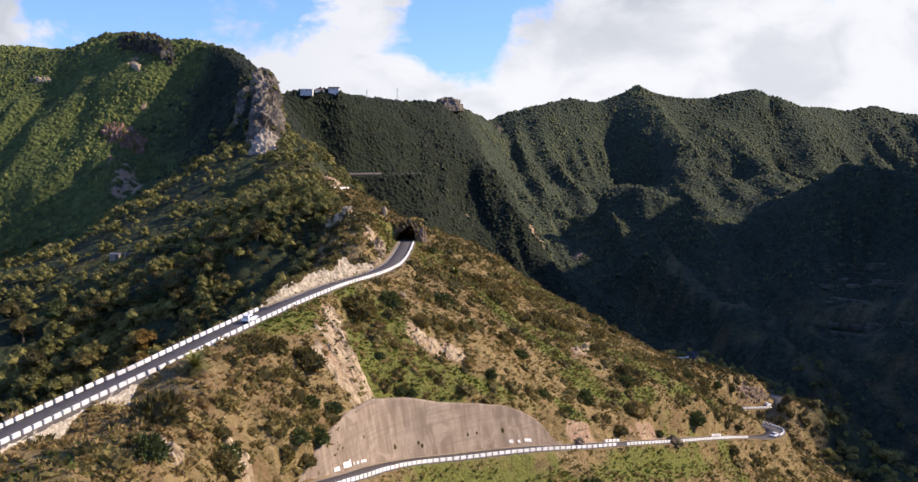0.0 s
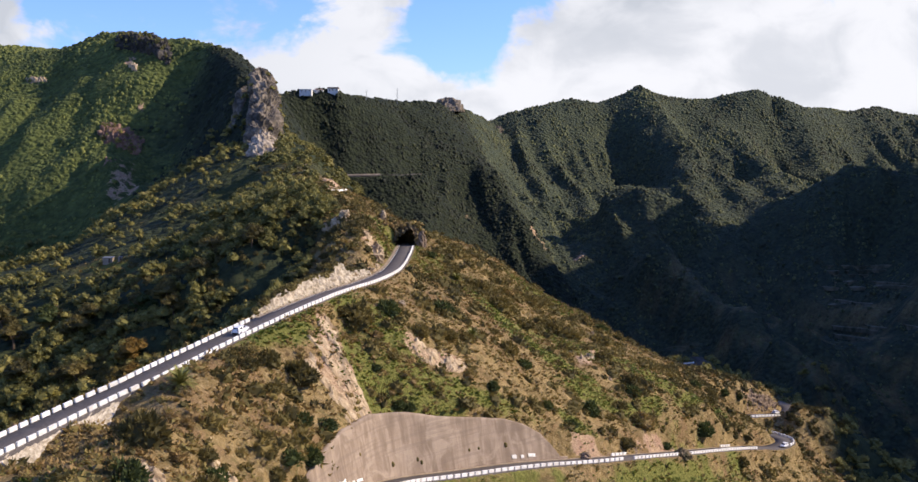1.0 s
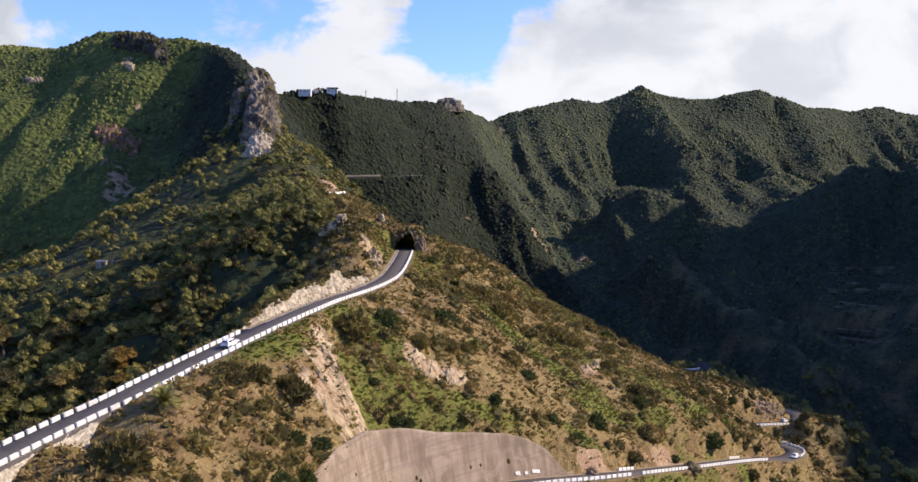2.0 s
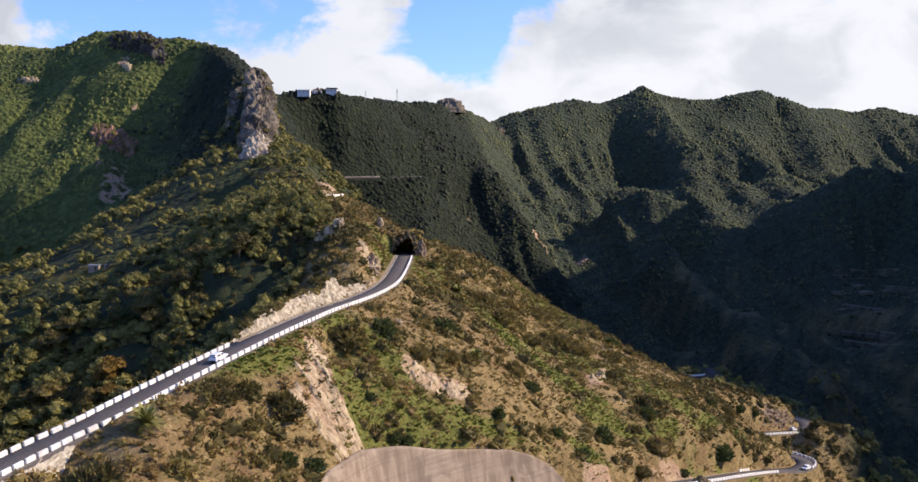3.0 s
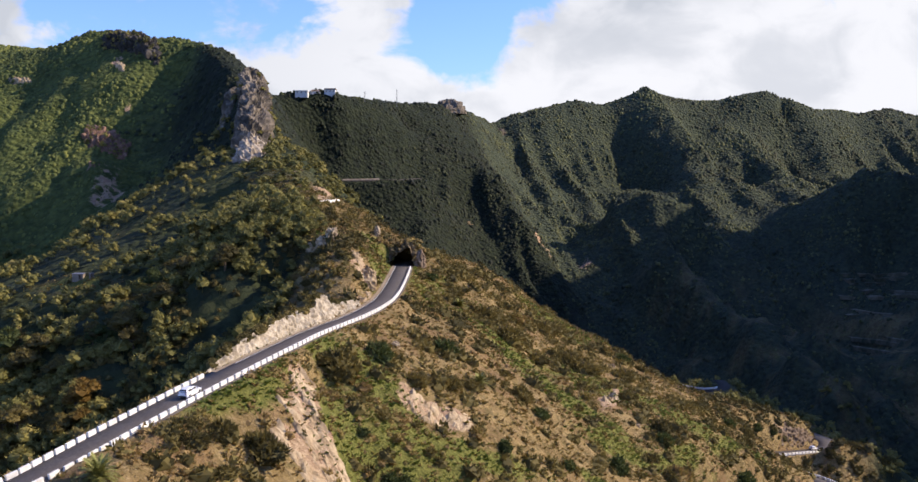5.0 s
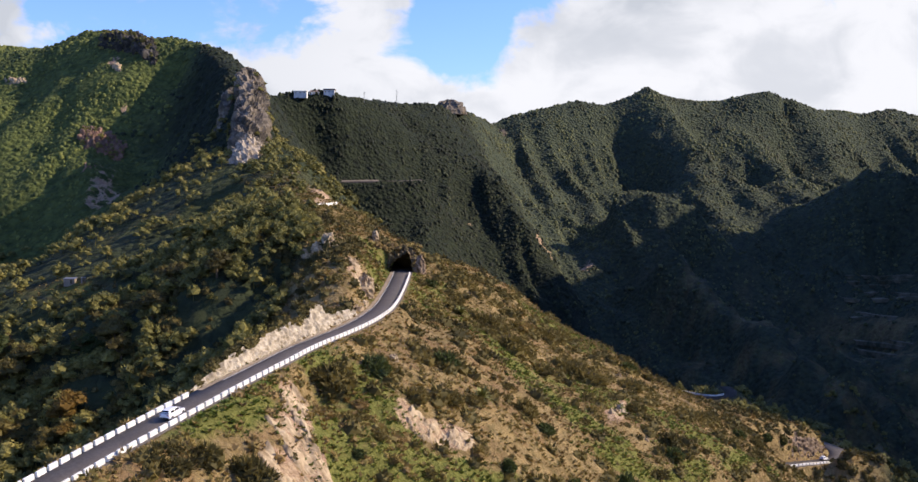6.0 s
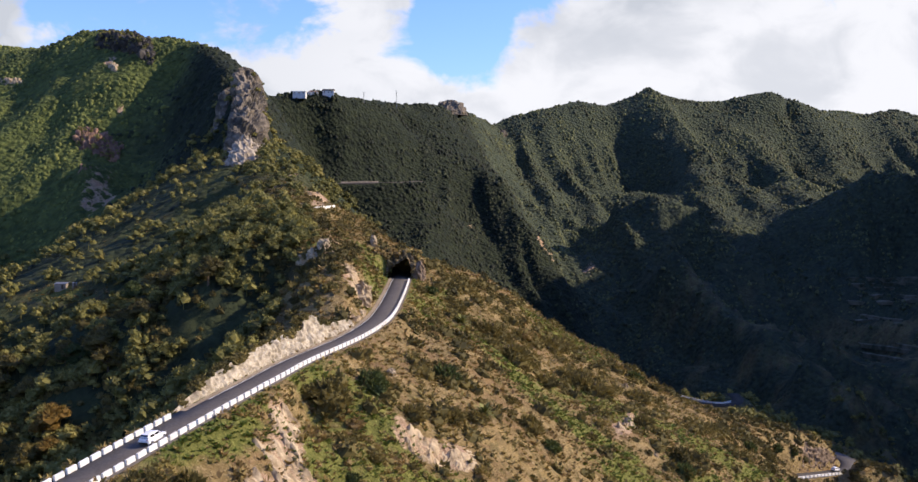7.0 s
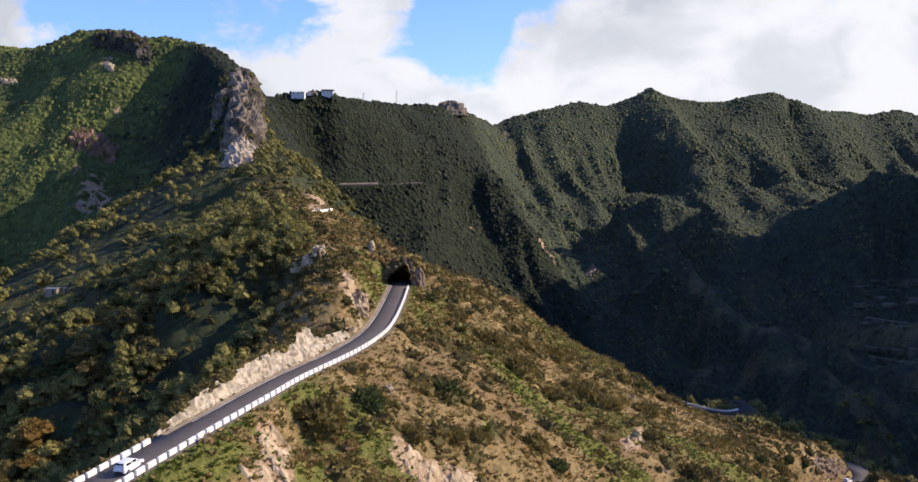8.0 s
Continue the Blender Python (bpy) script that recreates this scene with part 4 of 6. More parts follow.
x, y = sown(29000, (-190, 190, 85, 245), 1, scrub_density)
stuff("scrub", SMALL, on_ground(x, y, 0.05), (0.4 + 1.0 * rng.uniform(0, 1, len(x)) ** 2) * np.interp(y, [120, 240], [1.35, 1.0]), SCRUB_LEAF, "low dry brown and olive scrub covering the slope", "scrub", 11)
x, y = sown(165000, (-190, 190, 85, 640), 21, tuft_density)
stuff("dry_grass", TUFTS, on_ground(x, y, 0.05), 0.45 + 0.8 * rng.uniform(0, 1, len(x)) ** 1.8, SCRUB_LEAF, "tufts of dry straw-coloured grass and low scrub", "dry grass", 17)
x, y = sown(240000, (-190, 190, 85, 480), 2, lambda x, y: cover_values(x, y)[1] * (1 - cover_values(x, y)[0]) * (road_gap(x, y) > 4.0) * ~wall_zone(x, y) * 0.8)
stuff("grass", TUFTS, on_ground(x, y, 0.1), rng.uniform(0.4, 1.0, len(x)), GREEN_LEAF, "patches of fresh green grass and weeds", "grass", 12)
x, y = sown(54000, (-190, 190, 95, 640), 3, thicket_density)
stuff("thicket", MIDDLE, on_ground(x, y, 0.15), 0.6 + 1.9 * rng.uniform(0, 1, len(x)) ** 2.2, BUSH_LEAF, "dark green thicket of shrubs on the hillside", "shrubs", 13)
x, y = sown(17000, (-135, -28, 225, 430), 22, lambda x, y: wood_density(x, y) * (0.3 + 0.7 * ramp(fbm(x, y, 18, 3, 93), -0.1, 0.08)))
stuff("thicket", MIDDLE, on_ground(x, y, 0.1), 0.8 + 1.3 * rng.uniform(0, 1, len(x)) ** 1.8, BUSH_LEAF, "brown and olive shrubs crowding the shaded ridge nose", "shrubs", 18)
x, y = sown(30000, (-420, 420, 95, 800), 4, wood_density)
size = 1.5 + 3.0 * rng.uniform(0, 1, len(x)) ** 1.7
near = y < 405
wx, wy = sown(5200, (-140, -42, 95, 400), 23, lambda x, y: wood_density(x, y) * (np.interp(y, up_line[:, 1], up_line[:, 0]) - x > 7))
ws = 1.3 + 2.0 * rng.uniform(0, 1, len(wx)) ** 1.7
stuff("woodland", CROWN, on_ground(wx, wy, -0.45 * ws), ws, WOOD_LEAF, "sunlit olive tree crowns below the road parapet", "woodland", 24)
stuff("woodland", CROWN, on_ground(x[near], y[near], -0.5 * size[near]), size[near], WOOD_LEAF, "dense evergreen woodland in the gully beside the road", "woodland", 14)
stuff("woodland", FAR_CROWN, on_ground(x[~near], y[~near], -0.5 * size[~near]), size[~near], WOOD_LEAF, "dense evergreen woodland on the ridge flanks", "woodland", 20)


DOMES = [crown(500 + i) for i in range(12)]
g = np.random.default_rng(5)
r = 560 + (2080 - 560) * g.uniform(0, 1, 230000) ** 0.62
a = np.radians(g.uniform(-28, 27, len(r)))
x, y = np.sin(a) * r, np.cos(a) * r
slope = ground_height(x, y + 6.0) - ground_height(x, y - 6.0)
ok = g.uniform(0, 1, len(x)) < wood_density(x, y) * np.where(r > 760, 1.0, 0.35) * ramp(slope, -3.0, 0.5)
x, y = x[ok][:48000], y[ok][:48000]
r = np.hypot(x, y)
size = (0.85 + 1.15 * g.uniform(0, 1, len(x)) ** 2.5) * (0.6 + r / 2000)
pick = g.uniform(0, 1, len(x))
dark, bright = laurel_shade(x, y) > pick, heath(x, y) > 1 - pick * 0.999
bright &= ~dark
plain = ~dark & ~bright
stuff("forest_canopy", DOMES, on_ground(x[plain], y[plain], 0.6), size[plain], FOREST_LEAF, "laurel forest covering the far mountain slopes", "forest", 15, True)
stuff("forest_canopy", DOMES, on_ground(x[dark], y[dark], 0.5), size[dark] * 1.1, LAUREL_SHADE_LEAF, "laurel forest below the ridge houses, slope shade painted in", "forest", 16, True)
stuff("forest_canopy", DOMES, on_ground(x[bright], y[bright], 0.5), size[bright] * 1.1, HEATH_LEAF, "bright green tree heath on the sunlit mountain", "forest", 19, True)
E1 = ROAD_HALF + 0.25
parapet(up_line, E1, [(0, arc_at(up_line, 256)), (arc_at(up_line, 257), arc_at(up_line, 287)), (arc_at(up_line, 288.5), arc_at(up_line, 380))], "row of whitewashed masonry blocks along the outer road edge")
parapet(up_line, -E1, [(0, arc_at(up_line, 224))], "row of whitewashed masonry blocks along the inner road edge")
parapet(low_line, E1, [(0, arc_at(low_line, 272)), (arc_at(low_line, 276), arc_at(low_line, 352))], "row of whitewashed blocks along the lower road")


# ---- rock: cuttings, crag and boulders ----
def plate(c):
    """Broken plates with sunken cracks between them."""
    d = noise.voronoi(c)[0]
    return min(0.7, 1.1 * (d[1] - d[0]))


def rocky(name, rows, cols, shape, mat, rough, size, seed, tall=1.0, octaves=5):
    """A sheet of rock: shape(u, v) gives its places, broken up by noise along its own normals."""
    u, v = np.meshgrid(np.linspace(0, 1, cols), np.linspace(0, 1, rows))
    p = np.array([shape(a, b) for a, b in zip(u.ravel(), v.ravel())])
    off = Vector((seed * 7.7, seed * 3.1, 0))
    k = []
    for q in p:
        c = Vector((q[0], q[1], q[2] * tall)) / size + off
        k.append(abs(noise.fractal(c, 0.9, 2.1, octaves)) + plate(c * 1.3))
    k = np.array(k)
    grid = p.reshape(rows, cols, 3)
    n = np.cross(np.gradient(grid, axis=1), np.gradient(grid, axis=0)).reshape(-1, 3)
    n /= np.maximum(np.linalg.norm(n, axis=1), 1e-6)[:, None]
    p = p + n * ((k - 0.6) * rough)[:, None]
    i, j = np.meshgrid(np.arange(cols - 1), np.arange(rows - 1))
    q = np.stack([j * cols + i, j * cols + i + 1, (j + 1) * cols + i + 1, (j + 1) * cols + i], -1).reshape(-1, 4)
    return mesh_from(name, p, q, [mat], False)


def line_at(line, s):
    seg = np.concatenate([[0], np.cumsum(np.linalg.norm(np.diff(line[:, :2], axis=0), axis=1))])
    p = np.array([np.interp(s, seg, line[:, i]) for i in range(3)])
    q = np.array([np.interp(s + 0.5, seg, line[:, i]) for i in range(3)])
    t = (q - p)[:2] / max(np.linalg.norm((q - p)[:2]), 1e-6)
    return p, np.array([t[1], -t[0]])


CUT_A, CUT_B = arc_at(up_line, 225), arc_at(up_line, 303)


def cutting(u, v):
    p, n = line_at(up_line, CUT_A + (CUT_B - CUT_A) * u)
    tall = float(np.interp(u, [0, 0.12, 0.4, 0.66, 0.73, 0.79, 0.88, 1], [0.3, 2.0, 3.1, 3.6, 5.6, 2.8, 2.4, 1.6])) * (1 + 0.3 * noise.noise(Vector((u * 18, 3.0, 0))))
    away = ROAD_HALF + 1.2 + v * tall * 0.55
    return [p[0] - n[0] * away, p[1] - n[1] * away, p[2] - 0.3 + tall * v]


tagged(new("rock_cutting", rocky("rock_cutting", 26, 200, cutting, PALE_ROCK, 0.75, 1.9, 1, 0.6)), "pale jagged rock face cut back beside the road", "rock face")

g = np.random.default_rng(44)
tops = np.array([cutting(u, 1.0) for u in g.uniform(0.02, 0.98, 150)]) + np.column_stack([g.uniform(-1.6, 0.1, 150), g.uniform(-0.3, 0.3, 150), g.uniform(-0.5, 0.0, 150)])
v, f = scatter(MIDDLE, tops, g.uniform(0.4, 1.1, 150), 45)
part("shrubs", mesh_from("shrubs", v, f, (), False), BUSH_LEAF, bpy.data.objects["rock_cutting"], "shrubs along the top of the cutting")

NOSE_A, NOSE_B = arc_at(up_line, 304), arc_at(up_line, 352)


def nose_cut(u, v):
    p, n = line_at(up_line, NOSE_A + (NOSE_B - NOSE_A) * u)
    tall = float(np.interp(u, [0, 0.2, 0.5, 0.8, 1], [1.2, 3.6, 6.0, 3.5, 1.5]))
    away = ROAD_HALF + 1.4 + v * tall * 0.75
    return [p[0] - n[0] * away, p[1] - n[1] * away, p[2] - 0.3 + tall * v]


tagged(new("rock_cutting", rocky("rock_cutting", 14, 80, nose_cut, CUT_ROCK, 1.5, 3.0, 2)), "low ochre rock bank beside the road bend", "rock face")


def loft(centres, wide, deep):
    """A closed tapering body round a line of centres: a shape for rocky()."""
    c, w_, d_ = np.array(centres, float), np.array(wide, float), np.array(deep, float)
    s = np.linspace(0, 1, len(c))

    def shape(u, v):
        m = [np.interp(v, s, c[:, i]) for i in range(3)]
        a = -u * 2 * math.pi
        return [m[0] + math.cos(a) * np.interp(v, s, w_), m[1] + math.sin(a) * np.interp(v, s, d_), m[2]]
    return shape


CRAG = [(-118, 640, 200), (-120, 672, 220), (-123, 700, 240), (-130, 735, 258), (-136, 755, 270), (-137, 758, 276)]
tagged(new("rock_pinnacle", rocky("rock_pinnacle", 96, 110, loft(CRAG, [10.5, 8.5, 7.6, 7.2, 5.5, 0.6], [30, 26, 22, 17, 10, 0.6]), CRAG_ROCK, 6.5, 10.0, 3, 0.28, 6)), "tall weathered basalt pinnacle standing on the ridge", "rock")


def growth(ob, count, lo, hi, seed):
    """Shrubs rooted on the ledges of a rock."""
    me = ob.data
    n, c = np.empty(len(me.polygons) * 3), np.empty(len(me.polygons) * 3)
    me.polygons.foreach_get("normal", n)
    me.polygons.foreach_get("center", c)
    n, c = n.reshape(-1, 3), c.reshape(-1, 3)
    g = np.random.default_rng(seed)
    ok = np.where((n[:, 2] > 0.12) & (c[:, 2] > lo) & (c[:, 2] < hi))[0]
    p = c[g.choice(ok, min(count, len(ok)), replace=False)]
    v, f = scatter(MIDDLE, p, g.uniform(0.8, 2.4, len(p)), seed)
    part("shrubs", mesh_from("shrubs", v, f, (), False), WOOD_LEAF, ob, "shrubs rooted on the ledges")


growth(bpy.data.objects["rock_pinnacle"], 110, 215, 280, 81)
growth(bpy.data.objects["rock_pinnacle"], 90, 255, 285, 86)
tagged(new("rock_outcrop", rocky("rock_outcrop", 26, 40, loft([(-113, 624, 205), (-113, 632, 216), (-114, 641, 224), (-115, 646, 229)], [9, 8, 5.5, 0.5], [14, 12, 8, 0.5]), PALE_CRAG, 3.2, 5.5, 4)), "pale rocky outcrop below the pinnacle", "rock")


tagged(new("rock_outcrop", rocky("rock_outcrop", 50, 60, loft([(-146, 745, 215), (-147, 765, 240), (-150, 785, 262), (-152, 795, 268)], [12, 9, 6, 0.6], [20, 16, 12, 0.6]), CRAG_ROCK, 6.0, 11.0, 5, 0.4, 3)), "dark rock shoulder behind the pinnacle", "rock")


def outcrop(px_, wide, deep, tall, mat, label, seed, rough=None):
    """A rock of its own, sunk into the hillside."""
    x, y = px_
    z = float(ground_height([x], [y])[0])
    y += deep * 0.55
    c = [(x, y, z - tall * 0.35), (x, y, z + tall * 0.2), (x, y + deep * 0.2, z + tall * 0.7), (x, y + deep * 0.4, z + tall)]
    n = 22 if wide < 4 else 34
    return tagged(new("rock_outcrop", rocky("rock_outcrop", n, n + 10, loft(c, [wide, wide * 0.95, wide * 0.7, 0.2], [deep, deep * 0.9, deep * 0.6, 0.2]), mat, rough or wide * 0.4, wide * 0.8, seed, 0.5)), label, "rock", group="rock outcrops")


def cut_bank(line, a, b, side, heights, mat, label, seed, lean=0.7):
    """A rough bank cut beside a road, from a to b along it."""
    def shape(u, v):
        p, n = line_at(line, a + (b - a) * u)
        tall = float(np.interp(u, np.linspace(0, 1, len(heights)), heights)) * (1 + 0.4 * noise.noise(Vector((u * 20, seed, 0))))
        away = side * (ROAD_HALF + 1.3 + v * tall * lean)
        return [p[0] + n[0] * away, p[1] + n[1] * away, p[2] - 0.3 + tall * v]
    tagged(new("cut_bank", rocky("cut_bank", 12, max(40, int((b - a) * 1.4)), shape, mat, 1.1, 2.2, seed)), label, "rock bank", group="cut banks")


cut_bank(low_line, arc_at(low_line, 262), arc_at(low_line, 345), -1, [1.2, 3.2, 2.0, 2.6, 3.4, 3.0, 2.2, 1.0], BANK_ROCK, "reddish-brown rock bank above the lower road", 11)
cut_bank(low_line, arc_at(low_line, 412), arc_at(low_line, 447), -1, [2.0, 5.0, 7.5, 8.0, 8.0, 5.0], BANK_ROCK, "brown cut face above the far road stretch", 12, 0.4)


def cliff(foot_a, foot_b, back, mat, label, seed, rough, size, cols=60, rows=30, lift=0.0):
    """A broken rock face set into a far slope: it rises steeply from its foot line and runs back into the ground."""
    a, b, back = np.array(foot_a, float), np.array(foot_b, float), np.array(back, float)
    us, vs = np.linspace(0, 1, cols), np.linspace(0, 1, rows)
    ends = a[None] + (b - a)[None] * us[:, None]
    z0, z1 = ground_height(ends[:, 0], ends[:, 1]), ground_height(ends[:, 0] + back[0], ends[:, 1] + back[1])

    def shape(u, v):
        p = a + (b - a) * u
        k = math.sin(math.pi * u) ** 0.4
        wave = 1 + 0.5 * noise.noise(Vector((u * 9, seed, 0)))
        q = p + back * v ** (1 + 1.6 * k * wave)
        lo, hi = np.interp(u, us, z0), np.interp(u, us, z1)
        return [q[0], q[1], lo - 1.5 + (hi - lo + lift * k) * v + 1.5 * k * math.sin(math.pi * v)]
    return tagged(new("cliff", rocky("cliff", rows, cols, shape, mat, rough, size, seed, 0.35)), label, "cliff", group="cliffs on the mountains")


def scar(cx, cy, a, b, turn, mat, label, seed):
    """Bare broken rock lying on the slope in an oval."""
    c, s = math.cos(radians(turn)), math.sin(radians(turn))
    rows, cols = max(16, int(b * 6)), max(24, int(a * 5))
    u, v = np.meshgrid(np.linspace(-1, 1, cols), np.linspace(-1, 1, rows))
    x, y = cx + u * a * s + v * b * c, cy + u * a * c - v * b * s
    edge = np.hypot(u, v) + 1.3 * fbm(x, y, 5.0, 4, seed)
    k = np.array([abs(noise.fractal(Vector((p, q, seed)) / 2.4, 0.9, 2.1, 5)) + 0.5 * noise.voronoi(Vector((p, q, seed)) / 1.5)[0][0] for p, q in zip(x.ravel(), y.ravel())])
    z = ground_height(x.ravel(), y.ravel()) + 0.35 + (k - 0.6) * 1.3 - 2.2 * ramp(edge.ravel(), 0.62, 1.0)
    i, j = np.meshgrid(np.arange(cols - 1), np.arange(rows - 1))
    q = np.stack([j * cols + i, j * cols + i + 1, (j + 1) * cols + i + 1, (j + 1) * cols + i], -1).reshape(-1, 4)
    tagged(new("rock_scar", mesh_from("rock_scar", np.column_stack([x.ravel(), y.ravel(), z]), q[:, ::-1], [mat], False)), label, "bare rock", group="bare scars on the slope")


scar(-26.6, 231.5, 11, 3.6, 165, CUT_ROCK, "pale eroded rock scar below the road", 61)
scar(-23.5, 221, 8.5, 4.2, 120, CUT_ROCK, "crumbling pale earth scar on the steep slope", 62)
scar(-24.5, 214, 6, 3.4, 100, CUT_ROCK, "ochre eroded bank above the wall", 63)
scar(-4.3, 254.4, 9.5, 4.0, 60, CUT_ROCK, "small cream-coloured cliff in the scrub", 64)
scar(-27, 331, 9, 2.4, 172, CUT_ROCK, "dry rocky ground on the ridge nose", 65)
scar(-41.8, 154.3, 4, 2.6, 144, CUT_ROCK, "bare earth between bushes", 66)
scar(-33.5, 166, 4.5, 2.6, 120, CUT_ROCK, "bare pale earth bank between bushes", 67)
scar(37.8, 328.2, 10, 2.4, 19, CUT_ROCK, "stony bare strip in the dry grass", 68)
red_cliff = cliff((-294, 892), (-256, 880), (-5, 26), RED_ROCK, "weathered red and grey cliff on the wooded mountain", 71, 4.5, 7.0, 80, 40, 1.0)
growth(red_cliff, 60, 200, 300, 82)
cliff((-276, 850), (-264, 846), (-4, 20), RED_ROCK, "strip of reddish scree below the cliff", 72, 2.0, 5.0, 24, 24, 0.0)
summit_cliff = cliff((-318, 1014), (-254, 971), (-6, 24), SHADED_BASALT, "banded cliff under the wooded summit, its shade painted dark", 73, 5.0, 7.0, 90, 36, 11.0)
growth(summit_cliff, 110, 290, 350, 83)
cliff((-291, 968), (-282, 963), (-2, 10), CUT_ROCK, "small pale cliff on the wooded mountain", 74, 2.0, 4.0, 24, 20, 4.0)
cliff((-400, 1012), (-376, 1006), (-3, 9), CUT_ROCK, "pale rock band across the wooded slope", 75, 2.0, 5.0, 40, 16, 0.5)
road_cliff = cliff((-112, 1074), (-56, 1094), (-4, 18), SHADED_BASALT, "dark streaked cliff above the pale mountain road", 76, 4.0, 7.0, 80, 30, 0.0)
growth(road_cliff, 70, 200, 260, 84)
cliff((70, 1124), (90, 1124), (5, 26), CUT_ROCK, "ochre cliff on the far forested spur", 77, 3.0, 6.0, 50, 40, 0.0)
outcrop((-15, 1432), 19, 17, 13, CRAG_ROCK, "grey cliff on the skyline ridge", 25)
outcrop((53, 1605), 12.3, 11.1, 8, CRAG_ROCK, "grey cliff in the skyline notch", 26)
for at, wide, tall, seed in (((-35.2, 342), 1.9, 3.0, 31), ((-37.8, 341.5), 1.7, 2.4, 131), ((-40.6, 343), 1.5, 2.0, 132)):
    outcrop(at, wide, wide * 0.85, tall, CUT_ROCK, "pale fractured rocks on the ridge nose", seed, wide * 0.75)
outcrop((-24.5, 325), 2.3, 2.0, 4.4, CUT_ROCK, "pale boulder on the road bank", 32)
outcrop((-28, 291), 1.4, 1.3, 1.4, CUT_ROCK, "boulders beside the road cutting", 33)
outcrop((-27, 391), 1.1, 1.0, 3.0, CUT_ROCK, "standing rock on the ridge nose", 34)
outcrop((-14, 270), 1.0, 0.9, 1.0, CUT_ROCK, "pale boulder in the scrub", 35)
outcrop((45, 375), 0.7, 0.7, 0.7, CUT_ROCK, "pale boulder in the scrub", 36)
outcrop((43, 317), 0.6, 0.6, 0.6, CUT_ROCK, "pale boulder in the scrub", 37)
outcrop((-175, 473), 2.2, 2.0, 3.3, RED_ROCK, "reddish rock in the gully", 39)
outcrop((60, 297), 2.4, 2.1, 2.0, EARTH_ROCK, "brown rock bank above the lower road", 40)
outcrop((30, 264.5), 1.3, 1.1, 1.6, BANK_ROCK, "reddish rock at the end of the wall", 41)


# ---- tunnel through the crest ----
def tunnel():
    thing = tagged(new("tunnel"), "short rock tunnel with a dark arched mouth over the road", "tunnel")
    y0, y1, x0, z0 = 385.6, 421.0, -19.0, 177.5
    prof = [(-4.0, 0), (-4.1, 1.3), (-3.3, 2.7), (-2.0, 3.9), (-0.4, 5.0), (1.2, 5.9), (2.6, 5.7), (3.2, 3.4), (3.4, 0)]
    rows, m = 14, len(prof)
    g = random.Random(4)
    inner = [(x0 + a + g.uniform(-0.15, 0.15), y0 + (y1 - y0) * r / (rows - 1) + (b * 0.35 if r == 0 else 0), z0 + b + r * 0.04 + g.uniform(-0.1, 0.1) - (0.5 if b == 0 else 0)) for r in range(rows) for a, b in prof]
    faces = [(r * m + i, r * m + i + 1, (r + 1) * m + i + 1, (r + 1) * m + i) for r in range(rows - 1) for i in range(m - 1)]
    part("lining", mesh_from("lining", inner, np.array(faces), (), False), EARTH_ROCK, thing, "rough dark rock lining")

    def ring(u, v):
        k = u * (m - 1)
        a, b = np.interp(k, np.arange(m), [q[0] for q in prof]), np.interp(k, np.arange(m), [q[1] for q in prof])
        grow = 1 + 0.5 * v
        return [x0 + a * grow, y0 + b * 0.35 - 0.2 + 3.6 * v ** 1.5, z0 - 0.4 + b * (1 + 0.3 * v) + 0.7 * v]
    part("rock_surround", rocky("rock_surround", 12, 60, ring, EARTH_ROCK, 1.9, 2.6, 14), None, thing, "broken brown rock round the mouth")
    for i in range(70):
        u = g.uniform(0.05, 0.95)
        q = ring(u, g.uniform(0.6, 1.1))
        x, y = q[0] + g.uniform(-2, 2), q[1] + g.uniform(0, 3.5)
        z = max(float(ground_height([x], [y])[0]), q[2])
        tv, tf = tuft(16, 0.8, 0.32, 900 + i)
        part("scrub_tuft", mesh_from("scrub_tuft", tv * g.uniform(0.6, 1.5) + np.array((x, y, z)), tf, (), False), g.choice((SCRUB_LEAF, SCRUB_LEAF, BUSH_LEAF)), thing, "tuft of dry scrub")
    # Wall added across the far end to keep daylight out of the bore.
    back = [(x0 + a, y1 - 0.5, z0 + b) for a, b in prof] + [(x0, y1 - 0.5, z0)]
    part("end_wall", mesh_from("end_wall", back, np.array([(i, i + 1, m) for i in range(m - 1)]), (), False), EARTH_ROCK, thing)


tunnel()
outcrop((-13.2, 385.0), 1.7, 1.5, 5.4, BANK_ROCK, "grey-brown rock buttress beside the tunnel mouth", 45)


# ---- concrete retaining wall above the lower road ----
def wall_point(s, v, back=0.0):
    p, n = line_at(low_line, s)
    tall = float(np.interp(p[0], [h[0] for h in WALL_H], [h[1] for h in WALL_H]))
    away = ROAD_HALF + 1.15 + v * tall * 0.2 + back
    return (p[0] - n[0] * away, p[1] - n[1] * away, p[2] - 0.35 + (tall + 0.35) * v)


